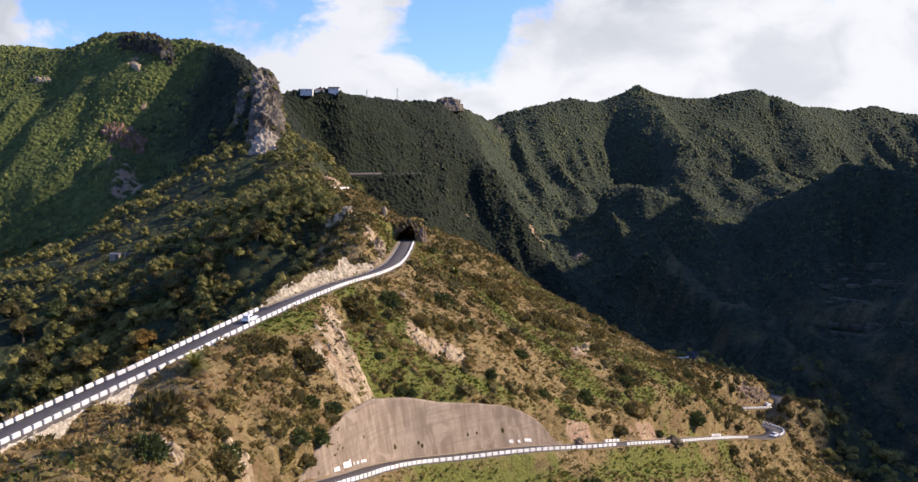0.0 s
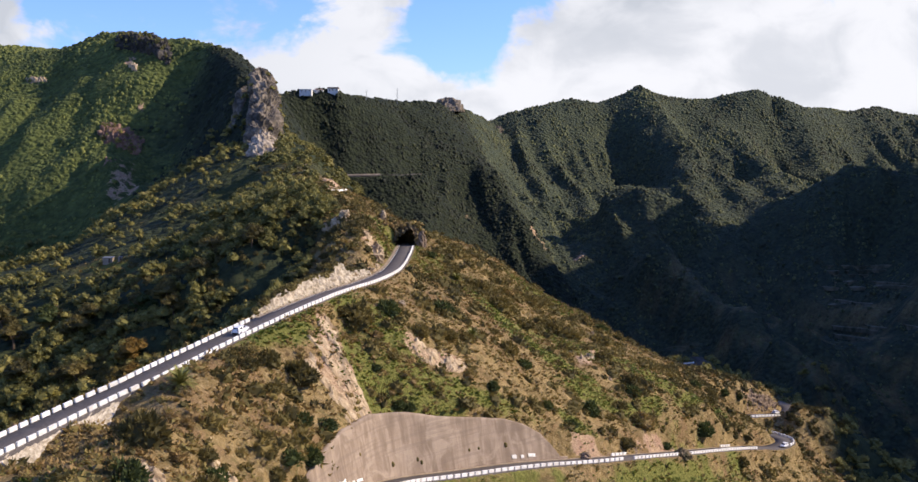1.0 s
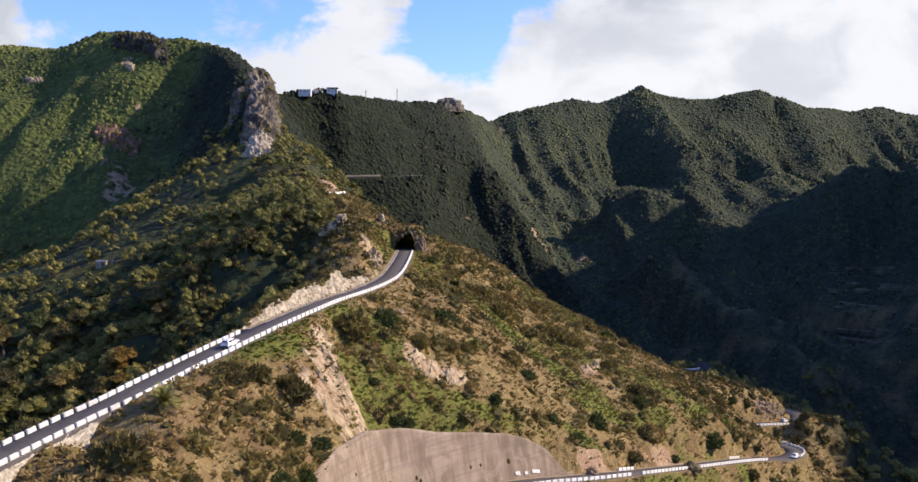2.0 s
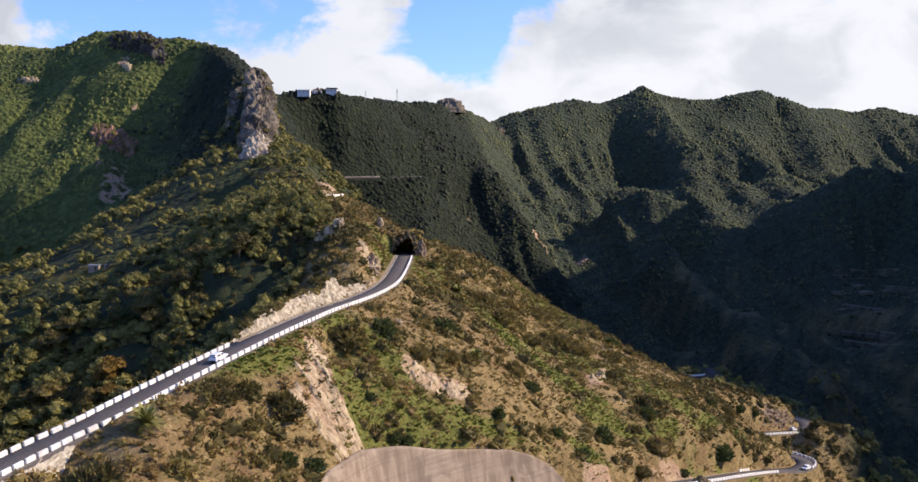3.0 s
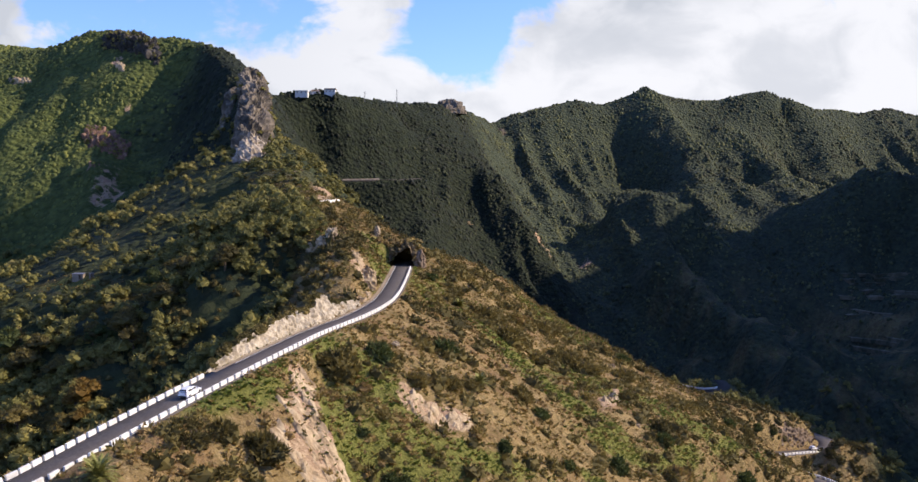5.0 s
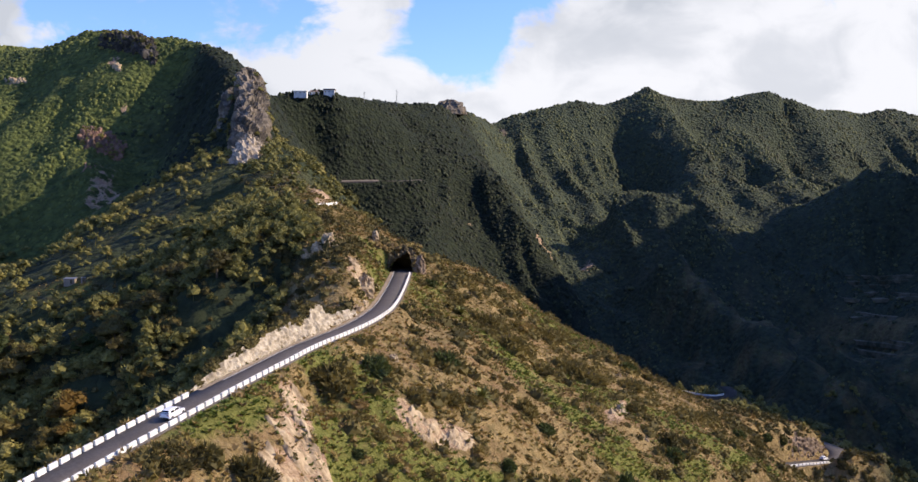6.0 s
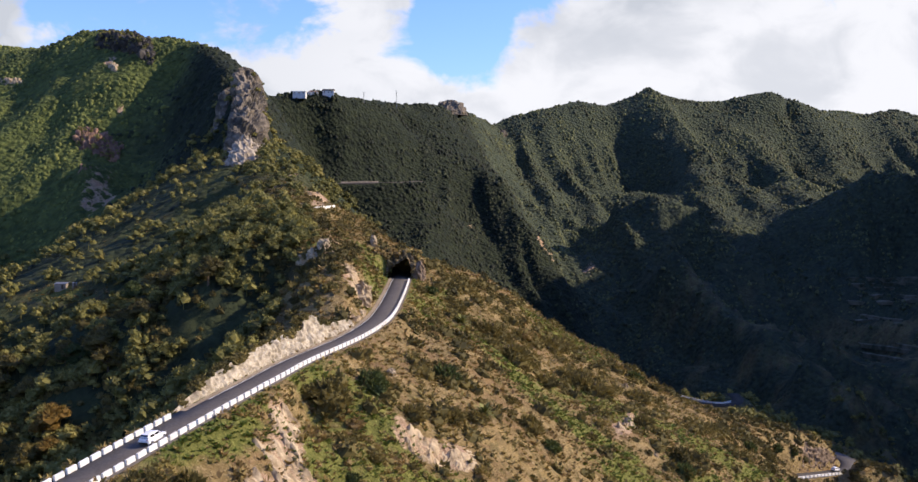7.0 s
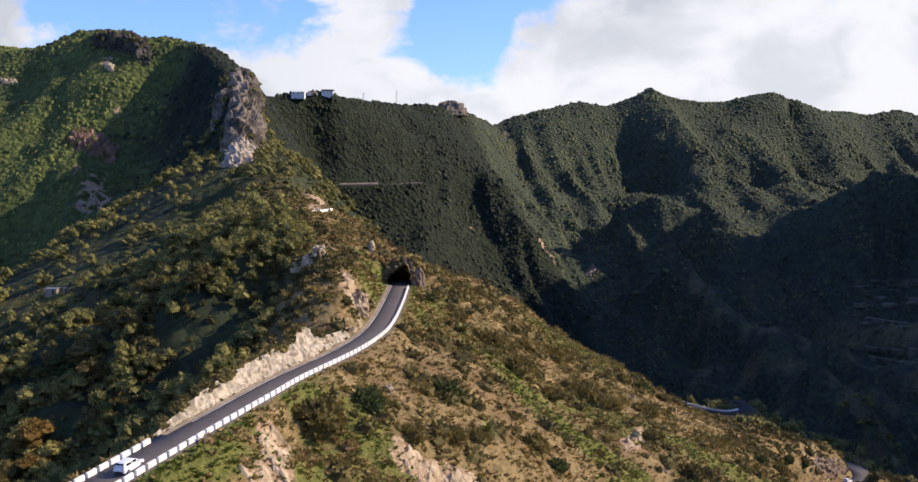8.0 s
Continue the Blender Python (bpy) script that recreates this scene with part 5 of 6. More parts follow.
def retaining_wall():
    seg = np.concatenate([[0], np.cumsum(np.linalg.norm(np.diff(low_line[:, :2], axis=0), axis=1))])
    a, b = seg[np.argmax(low_line[:, 0] > -23.5)], seg[np.argmax(low_line[:, 0] > 28)]
    wall = tagged(new("retaining_wall"), "tall stained concrete retaining wall above the lower road", "retaining wall")
    cols, rows = 150, 26
    g = random.Random(8)
    v, f = [], []
    for j in range(rows):
        for i in range(cols):
            q = wall_point(a + (b - a) * i / (cols - 1), j / (rows - 1))
            w_ = noise.noise(Vector((i * 0.09, j * 0.2, 0))) * 0.12
            v.append((q[0], q[1] + w_, q[2]))
    for back, drop in ((0.7, 0.06), (1.6, -0.7), (4.5, -3.0)):
        for i in range(cols):
            q = wall_point(a + (b - a) * i / (cols - 1), 1.0, back)
            v.append((q[0], q[1], q[2] + drop))
    for j in range(rows + 2):
        for i in range(cols - 1):
            f.append((j * cols + i, j * cols + i + 1, (j + 1) * cols + i + 1, (j + 1) * cols + i))
    part("face", mesh_from("face", v, np.array(f), (), True), WALL_CONCRETE, wall)
    # whitewashed patches low on the wall, and dark drain holes
    for s0, s1, v0, v1 in ((0.16, 0.19, 0.1, 0.2), (0.21, 0.25, 0.1, 0.22), (0.26, 0.266, 0.09, 0.15), (0.275, 0.285, 0.09, 0.14), (0.295, 0.32, 0.09, 0.14), (0.8, 0.815, 0.12, 0.2), (0.83, 0.84, 0.12, 0.2), (0.855, 0.88, 0.15, 0.25)):
        n = 5
        vv = [np.array(wall_point(a + (b - a) * (s0 + (s1 - s0) * i / n), v0 + (v1 - v0) * (j + g.uniform(-0.12, 0.12)), -0.16)) for j in (0, 1) for i in range(n + 1)]
        part("paint_patch", mesh_from("paint_patch", vv, np.array([(i, i + 1, n + 2 + i, n + 1 + i) for i in range(n)]), (), False), WHITEWASH, wall, "whitewashed patch")
    for s_, v_, r_ in ((0.44, 0.22, 0.5), (0.51, 0.25, 0.4), (0.52, 0.2, 0.42), (0.67, 0.36, 0.35), (0.7, 0.38, 0.35), (0.785, 0.42, 0.55), (0.33, 0.5, 0.3), (0.2, 0.55, 0.3)):
        bm = bmesh.new()
        bmesh.ops.create_icosphere(bm, subdivisions=2, radius=r_, matrix=Matrix.Translation(wall_point(a + (b - a) * s_, v_, 0.05)) @ Matrix.Diagonal((1, 0.6, 1.2, 1)))
        part("weed", bm, BUSH_LEAF, wall, "weed growing from a drain hole")


def wall_concrete():
    m, n, b = material("board_marked_concrete", 0.92, 0.15)
    p = where(n)
    s = n.add("ShaderNodeSeparateXYZ", {0: p})
    run = n.add("ShaderNodeCombineXYZ", {0: n.math("MULTIPLY", s.outputs[0], 0.9), 1: n.math("MULTIPLY", s.outputs[1], 0.9), 2: n.math("MULTIPLY", s.outputs[2], 0.12)})
    lift_ = n.add("ShaderNodeCombineXYZ", {0: n.math("MULTIPLY", s.outputs[0], 0.05), 1: n.math("MULTIPLY", s.outputs[1], 0.05), 2: n.math("MULTIPLY", s.outputs[2], 1.4)})
    streak, course, blot, fine_ = n.noise(run, 0.5, 5, 0.6, 0.3), n.noise(lift_, 1.0, 3, 0.5), n.noise(p, 0.16, 5, 0.6, 0.8), n.noise(p, 2.5, 4, 0.7)
    c = n.mix(n.step(streak, 0.35, 0.68), rgb(0.2, 0.152, 0.112), rgb(0.32, 0.252, 0.19))
    c = n.mix(n.math("MULTIPLY", n.step(blot, 0.5, 0.66), 0.6), c, rgb(0.39, 0.315, 0.24))
    c = n.mix(n.math("MULTIPLY", n.step(course, 0.5, 0.62), 0.3), c, rgb(0.16, 0.125, 0.1))
    c = n.mix(n.math("MULTIPLY", n.step(fine_, 0.55, 0.8), 0.5), c, rgb(0.13, 0.105, 0.085))
    n.put(b.inputs["Base Color"], c)
    bumped(n, b, n.math("ADD", course, fine_), 0.4, 0.12)
    return m


WALL_CONCRETE = wall_concrete()
retaining_wall()


# ---- rubble wall that carries the upper road ----
RUB_A, RUB_B = arc_at(up_line, 105), arc_at(up_line, 190)


def rubble(u, v):
    p, n = line_at(up_line, RUB_A + (RUB_B - RUB_A) * u)
    tall = float(np.interp(u, [0, 0.5, 0.9, 1], [5.5, 5.0, 4.0, 1.5]))
    away = ROAD_HALF + 0.72 + (1 - v) * tall * 0.35
    return [p[0] + n[0] * away, p[1] + n[1] * away, p[2] + 0.02 - tall * (1 - v)]


tagged(new("rubble_wall", rocky("rubble_wall", 18, 170, rubble, RUBBLE, 0.22, 0.7, 6)), "pale rubble stone wall carrying the road", "stone wall")


# ---- road edges ----
def verge(line, a, b, o0, o1, mat, name, label, lift=0.015):
    s = np.arange(a, b, 1.0)
    p = np.array([line_at(line, v)[0] for v in s])
    n = np.array([line_at(line, v)[1] for v in s])
    rows = [np.column_stack([p[:, :2] + n * o, p[:, 2] + 0.05 * (1 - abs(o) / (ROAD_HALF + 0.85)) + lift]) for o in (o0, o1)]
    k = len(s)
    f = np.array([(i, k + i, k + i + 1, i + 1) for i in range(k - 1)])
    if o1 > o0:
        f = f[:, ::-1]
    return tagged(new(name, mesh_from(name, np.vstack(rows), f, [mat])), label, "road edge", kind="structure")


verge(up_line, arc_at(up_line, 226), arc_at(up_line, 387), -ROAD_HALF - 0.84, -ROAD_HALF + 0.1, SHOULDER, "trim_verge", "strip of pale gravel along the inner road edge", 0.02)
verge(up_line, arc_at(up_line, 232), arc_at(up_line, 387), -ROAD_HALF + 0.25, -ROAD_HALF + 0.4, LINE, "trim_edge_line", "worn pale edge line on the asphalt", 0.012)
verge(low_line, arc_at(low_line, 180), arc_at(low_line, 352), -ROAD_HALF - 0.84, -ROAD_HALF + 0.25, SHOULDER, "trim_verge_lower", "pale concrete gutter below the wall", 0.02)


# ---- single bushes that stand out on the slope ----
def leafy(name, sprays, squash, leaf, seed, mat, parent, centre=(0, 0, 0), size=1.0, label=""):
    v, f = sprig(int(sprays * 2.6), squash, seed, leaf * 0.42, leaf * 1.5, 0.74)
    return part(name, mesh_from(name, v * size + np.array(centre), f, (), False), mat, parent, label)


def stems(parent, count, high, seed, thick=0.05):
    g = random.Random(seed)
    for k in range(count):
        bm = bmesh.new()
        lean = Vector((g.uniform(-0.35, 0.35), g.uniform(-0.35, 0.35), 1)).normalized()
        m = Matrix.Translation(lean * high * 0.5) @ lean.to_track_quat("Z", "Y").to_matrix().to_4x4()
        bmesh.ops.create_cone(bm, segments=6, radius1=thick, radius2=thick * 0.4, depth=high, matrix=m)
        part("stem", bm, BARK, parent)


def bush(mat, label, seed, squash=0.9):
    ob = tagged(new("bush"), label, "bush", group="bushes on the slope")
    leafy("foliage", 120, squash, 0.19, seed, mat, ob)
    leafy("foliage", 60, squash * 0.9, 0.2, seed + 50, mat, ob, (0.35, -0.15, 0.05), 0.72)
    stems(ob, 3, 0.8, seed)
    ob.location = (0, -600, -200)
    return ob


KINDS = [bush(BUSH_LEAF, "rounded olive-green bush on the dry slope", 601), bush(DEEP_LEAF, "dark green rounded bush among dry scrub", 602), bush(SCRUB_LEAF, "dry greyish-brown bush on the slope", 603, 0.8), bush(BUSH_LEAF, "spreading grey-green spurge bush", 604, 1.15)]


def plant(kinds, places, first, seed):
    g = random.Random(seed)
    for (x, y, size), pick in zip(places, first):
        z = float(ground_height([x], [y])[0]) - 0.15 * size
        m = Matrix.Translation((x, y, z)) @ Matrix.Rotation(g.uniform(0, 6.28), 4, "Z") @ Matrix.Diagonal((size * g.uniform(0.9, 1.2), size * g.uniform(0.9, 1.2), size * g.uniform(0.85, 1.1), 1))
        ob = copy_thing(kinds[pick], Matrix())
        ob.matrix_basis = m


def drop(ob):
    for o in (*ob.children_recursive, ob):
        bpy.data.objects.remove(o)


plant(KINDS, [(bx, by, 1.3 * s) for bx, by, s in BUSHES_SLOPE], [1, 1, 0, 0, 0, 3, 1, 0, 2, 1, 1, 0, 0, 0, 2, 3, 0, 0, 0, 0, 1, 0, 3, 1, 1, 0, 2, 1, 0, 1], 31)
# x, y, radius and kind
BUSHES_MORE = [(-28, 198.2, 2.6, 1), (-33.4, 199.4, 2.2, 0), (-35.4, 164.3, 2.4, 1), (-38, 201.4, 2.6, 0), (-31.3, 210.2, 2.6, 0), (-55.6, 162.5, 1.6, 2), (-34.3, 176.6, 1.4, 2), (-24.5, 203.8, 2.4, 1), (-41.7, 172.8, 1.7, 2), (-28.9, 177.5, 2, 3), (-27.6, 181.9, 2.8, 1), (-37.6, 166.7, 2, 0)]
BUSHES_MORE += [(-18.5, 247.6, 2, 2), (-14.9, 239.3, 1.9, 0), (-12, 237.1, 1.8, 2), (-17.4, 232.5, 1.6, 1), (-6.4, 240.7, 1.7, 0), (-10.5, 232.1, 2, 1), (8.8, 298.6, 2, 0), (-2.9, 372.5, 3.4, 0), (4.9, 363.8, 3.2, 3), (14.2, 350.7, 2.3, 0), (19.7, 385.6, 2.8, 2), (27.4, 309.6, 1.8, 0), (21.2, 272.2, 2.1, 1), (42.5, 287.2, 2.8, 0), (47.9, 301.6, 2.4, 3), (57.2, 307.5, 2, 1), (39.5, 293.6, 1.7, 0), (59, 327.3, 1.6, 0), (-7.7, 321.5, 1.6, 2), (-12.8, 368.8, 2.2, 0), (-10.1, 379, 2.6, 1)]
BUSHES_MORE += [(80.7, 379, 2.6, 1), (86.2, 380.3, 2.6, 0), (102.5, 426.3, 2.6, 1), (74, 376.2, 2, 0), (109.7, 431.6, 2.2, 1), (-34, 322, 2.4, 2), (-38, 316, 2.2, 0), (-42, 328, 2.6, 2), (-33, 352, 2.4, 0), (-46, 338, 2.8, 3), (-30, 362, 2.0, 2), (-50, 360, 2.8, 0), (-58, 380, 3.0, 2)]
plant(KINDS, [b[:3] for b in BUSHES_MORE], [b[3] for b in BUSHES_MORE], 33)
plant(KINDS, BUSHES_FRONT, [1, 3, 2, 0, 3, 1, 0, 0, 1, 3, 0, 0, 1, 1, 3, 0, 0, 0, 0, 2], 32)
for k in KINDS:
    drop(k)


# ---- trees west of the road ----
def tree(mat, label, seed, crowns):
    ob = tagged(new("tree"), label, "tree", group="trees in the gully")
    g = random.Random(seed)
    bm = bmesh.new()
    bmesh.ops.create_cone(bm, segments=8, radius1=0.09, radius2=0.04, depth=1.2, matrix=Matrix.Translation((0, 0, 0.5)))
    part("trunk", bm, BARK, ob)
    for k in range(4):
        bm = bmesh.new()
        lean = Vector((math.cos(k * 1.57 + seed), math.sin(k * 1.57 + seed), 0.9)).normalized()
        bmesh.ops.create_cone(bm, segments=6, radius1=0.04, radius2=0.015, depth=0.8, matrix=Matrix.Translation(Vector((0, 0, 0.7)) + lean * 0.35) @ lean.to_track_quat("Z", "Y").to_matrix().to_4x4())
        part("limb", bm, BARK, ob)
    for k in range(crowns):
        a = k * 2.4 + seed
        r = 0.0 if k == 0 else g.uniform(0.35, 0.6)
        leafy("crown", 60, 0.85, 0.2, seed * 10 + k, mat, ob, (math.cos(a) * r, math.sin(a) * r, 1.35 if k == 0 else g.uniform(0.75, 1.2)), g.uniform(0.5, 0.68))
    return ob


TREES = [tree(BUSH_LEAF, "broad evergreen tree in the shaded gully", 71, 5), tree(RUST_LEAF, "tree with rusty orange-brown crown below the road", 72, 4), tree(DEEP_LEAF, "dark green tree beside the road parapet", 73, 4)]
TREES_WEST = [(-93.5, 310.5, 3.6), (-110.3, 308.6, 4.1), (-121.3, 306.5, 5.0), (-105.1, 332.9, 4.8), (-87.4, 331.9, 5.1), (-96.4, 337.8, 4.4), (-117.1, 338.9, 4.9), (-171.0, 458.8, 6.1), (-182.0, 448.3, 7.2), (-192.3, 462.0, 6.8), (-89.8, 364.4, 4.2), (-53.0, 310.4, 3.1), (-62.8, 336.6, 4.2), (-75.8, 345.4, 4.8), (-110.2, 315.7, 2.5), (-94.2, 302.8, 3.5), (-89.4, 303.5, 2.8), (-106.1, 307.2, 5.0), (-115.0, 343.3, 4.4), (-88.0, 335.8, 4.9), (-80.2, 342.8, 3.8), (-99.4, 340.9, 4.3), (-171.0, 457.9, 7.3), (-50.4, 317.8, 2.9), (-62.5, 310.1, 2.8), (-91.6, 311.2, 4.6), (-51.6, 316.7, 2.9), (-83.8, 325.2, 3.8), (-77.8, 331.6, 3.9), (-97.2, 340.2, 4.1), (-78.6, 364.4, 3.6), (-62, 212, 3.0), (-70, 203, 3.2), (-80, 190, 3.6), (-60, 228, 2.6), (-68, 236, 3.4), (-90, 196, 3.4), (-78, 216, 3.2), (-56, 250, 2.6)]
TREE_KIND = [1, 0, 0, 0, 0, 2, 0, 0, 0, 0, 2, 2, 0, 0, 2, 0, 1, 0, 0, 0, 0, 0, 2, 2, 0, 1, 2, 0, 0, 0, 0, 1, 0, 0, 2, 0, 0, 0, 0]
plant(TREES, TREES_WEST, TREE_KIND, 41)
for k in TREES:
    drop(k)


# ---- palms ----
def frond(length, droop, wide, seed):
    """A feathered leaf: a curved rib with leaflets in pairs."""
    g = random.Random(seed)
    bm = bmesh.new()
    n = 20
    pts = [Vector((length * (i / n), 0, length * (0.75 * (i / n) - droop * (i / n) ** 2))) for i in range(n + 1)]
    rib = [[bm.verts.new(p + Vector((0, s * 0.03 * (1 - i / n), 0))) for s in (-1, 1)] for i, p in enumerate(pts)]
    for a, b in zip(rib[:-1], rib[1:]):
        bm.faces.new((a[0], a[1], b[1], b[0]))
    for i in range(2, n + 1):
        reach = wide * math.sin(math.pi * min(0.97, 0.12 + 0.85 * i / n)) ** 0.6
        for s in (-1, 1):
            p = pts[i]
            q = p + Vector((length * 0.13, s * reach, -0.12 * reach + g.uniform(-0.08, 0.08)))
            v = [bm.verts.new(p + Vector((-0.1, 0, 0))), bm.verts.new(p + Vector((0.14, 0, 0))), bm.verts.new(q)]
            bm.faces.new(v if s > 0 else v[::-1])
    return bm


def palm(x, y, size, label, seed):
    ob = tagged(new("palm"), label, "palm", group="palms")
    bm = bmesh.new()
    bmesh.ops.create_cone(bm, segments=12, radius1=0.42, radius2=0.34, depth=1.6, matrix=Matrix.Translation((0, 0, 0.5)))
    part("trunk", bm, BARK, ob)
    g = random.Random(seed)
    for k in range(46):
        steep = k / 46
        fr = part("frond", frond(g.uniform(2.2, 2.7), 0.35 + 0.95 * steep, 0.52, seed * 40 + k), PALM_LEAF if steep < 0.84 else DEAD_LEAF, ob, "" if steep < 0.84 else "dry hanging frond")
        fr.matrix_basis = Matrix.Translation((0, 0, 1.25 - 0.25 * steep)) @ Matrix.Rotation(k * 2.399 + g.uniform(-0.2, 0.2), 4, "Z") @ Matrix.Rotation(radians(-42 + 62 * steep), 4, "Y")
    z = float(ground_height([x], [y])[0])
    ob.matrix_basis = Matrix.Translation((x, y, z - 0.5)) @ Matrix.Scale(size, 4)


palm(-45.0, 182.6, 1.12, "young palm with arching green fronds and dry skirt", 1)
palm(2.9, 272.5, 0.95, "small palm with spiky fronds amid dry scrub", 2)
palm(-1.0, 357.0, 0.95, "small palm on the grassy slope", 3)


# ---- cars ----
CAR_WHITE, _n, _b = material("white_car_paint", 0.25, 0.5)
_n.put(_b.inputs["Base Color"], rgb(0.8, 0.8, 0.82))
_n.put(_b.inputs["Coat Weight"], 0.6)
GLASS, _n, _b = material("tinted_car_glass", 0.05, 0.6)
_n.put(_b.inputs["Base Color"], rgb(0.012, 0.014, 0.018))
TYRE, _n, _b = material("tyre_rubber", 0.85, 0.2)
_n.put(_b.inputs["Base Color"], rgb(0.02, 0.02, 0.02))
RIM, _n, _b = material("alloy_rim", 0.35, 0.5)
_n.put(_b.inputs["Base Color"], rgb(0.55, 0.55, 0.57))
_n.put(_b.inputs["Metallic"], 1.0)
LAMP_RED, _n, _b = material("red_lamp_plastic", 0.3, 0.5)
_n.put(_b.inputs["Base Color"], rgb(0.35, 0.02, 0.02))
LAMP_CLEAR, _n, _b = material("clear_lamp_plastic", 0.15, 0.5)
_n.put(_b.inputs["Base Color"], rgb(0.6, 0.62, 0.65))
TRIM, _n, _b = material("black_trim", 0.7, 0.3)
_n.put(_b.inputs["Base Color"], rgb(0.025, 0.025, 0.027))


def box_bm(sx, sy, sz, at, cut=0.0, turn=None):
    bm = bmesh.new()
    bmesh.ops.create_cube(bm, size=1.0, matrix=Matrix.Translation(at) @ (turn or Matrix()) @ Matrix.Diagonal((sx, sy, sz, 1)))
    if cut:
        bmesh.ops.bevel(bm, geom=bm.edges[:], offset=cut, segments=2, affect="EDGES")
    return bm


def ring_body(name, sections, mat, parent, label=""):
    """A skin over cross-sections along x: (x, half width low, half width high, floor, shoulder, top)."""
    rows = []
    for x, wl, wh, z0, z1, z2 in sections:
        half = [(wl * 0.92, z0), (wl, z0 + 0.12), (wl, z1), (wh, z2 - 0.06), (wh * 0.82, z2)]
        rows.append([(x, -a, b) for a, b in half] + [(x, a, b) for a, b in half[::-1]])
    v = [p for r in rows for p in r]
    m = len(rows[0])
    f = [(r * m + i, r * m + (i + 1) % m, (r + 1) * m + (i + 1) % m, (r + 1) * m + i) for r in range(len(rows) - 1) for i in range(m)]
    bm = bmesh.new()
    vs = [bm.verts.new(p) for p in v]
    for q in f:
        bm.faces.new([vs[i] for i in q])
    bm.faces.new([vs[i] for i in range(m)][::-1])
    bm.faces.new([vs[len(v) - m + i] for i in range(m)])
    bmesh.ops.recalc_face_normals(bm, faces=bm.faces[:])
    bmesh.ops.bevel(bm, geom=[e for e in bm.edges], offset=0.03, segments=2, affect="EDGES", profile=0.7)
    ob = part(name, bm, mat, parent, label)
    ob.data.polygons.foreach_set("use_smooth", [True] * len(ob.data.polygons))
    return ob


def car(m, label):
    """A small hatchback, nose towards +x."""
    ob = tagged(new("car"), label, "car", group="cars on the roads")
    body = ring_body("body", [(-2.02, 0.72, 0.7, 0.42, 0.62, 0.88), (-1.9, 0.84, 0.8, 0.26, 0.7, 0.98), (-1.2, 0.88, 0.84, 0.2, 0.75, 0.98), (0.0, 0.88, 0.84, 0.2, 0.72, 0.95), (0.95, 0.88, 0.82, 0.2, 0.7, 0.93), (1.7, 0.84, 0.74, 0.24, 0.62, 0.78), (2.02, 0.7, 0.6, 0.36, 0.52, 0.64)], CAR_WHITE, ob)
    cabin = ring_body("cabin", [(-1.86, 0.72, 0.58, 0.9, 1.0, 1.12), (-1.5, 0.76, 0.62, 0.9, 1.1, 1.4), (-0.6, 0.78, 0.64, 0.9, 1.12, 1.48), (0.2, 0.78, 0.64, 0.9, 1.12, 1.45), (0.6, 0.76, 0.62, 0.9, 1.05, 1.3), (1.15, 0.72, 0.62, 0.88, 0.92, 0.98)], CAR_WHITE, ob)
    part("rear_window", box_bm(0.03, 1.12, 0.42, (-1.72, 0, 1.22), 0.01, Matrix.Rotation(radians(38), 4, "Y")), GLASS, ob)
    part("windscreen", box_bm(0.03, 1.2, 0.62, (0.86, 0, 1.18), 0.01, Matrix.Rotation(radians(-58), 4, "Y")), GLASS, ob)
    for s in (-1, 1):
        part("side_window", box_bm(0.85, 0.03, 0.3, (-0.95, s * 0.745, 1.17), 0.01, Matrix.Rotation(radians(s * 17), 4, "X")), GLASS, ob)
        part("side_window", box_bm(0.85, 0.03, 0.3, (0.02, s * 0.745, 1.17), 0.01, Matrix.Rotation(radians(s * 17), 4, "X")), GLASS, ob)
        part("mirror", box_bm(0.18, 0.2, 0.14, (0.62, s * 0.98, 0.98), 0.04), CAR_WHITE, ob)
        part("tail_light", box_bm(0.08, 0.28, 0.2, (-1.98, s * 0.6, 0.82), 0.03), LAMP_RED, ob)
        part("headlight", box_bm(0.2, 0.3, 0.14, (1.88, s * 0.58, 0.66), 0.03), LAMP_CLEAR, ob)
        for x in (-1.25, 1.3):
            bm = bmesh.new()
            bmesh.ops.create_cone(bm, segments=20, radius1=0.31, radius2=0.31, depth=0.2, cap_ends=True, matrix=Matrix.Translation((x, s * 0.8, 0.31)) @ Matrix.Rotation(radians(90), 4, "X"))
            bmesh.ops.bevel(bm, geom=[e for e in bm.edges if len(e.link_faces) == 2 and max(len(q.verts) for q in e.link_faces) > 4], offset=0.03, segments=2, affect="EDGES")
            wheel = part("wheel", bm, TYRE, ob)
            bm = bmesh.new()
            bmesh.ops.create_cone(bm, segments=16, radius1=0.2, radius2=0.18, depth=0.04, cap_ends=True, matrix=Matrix.Translation((x, s * 0.905, 0.31)) @ Matrix.Rotation(radians(90), 4, "X"))
            part("rim", bm, RIM, wheel)
    part("bumper", box_bm(0.1, 1.4, 0.2, (-2.02, 0, 0.42), 0.04), TRIM, ob, "black lower bumper")
    part("number_plate", box_bm(0.03, 0.5, 0.11, (-2.06, 0, 0.62), 0.0), LAMP_CLEAR, ob)
    ob.matrix_basis = m
    return ob


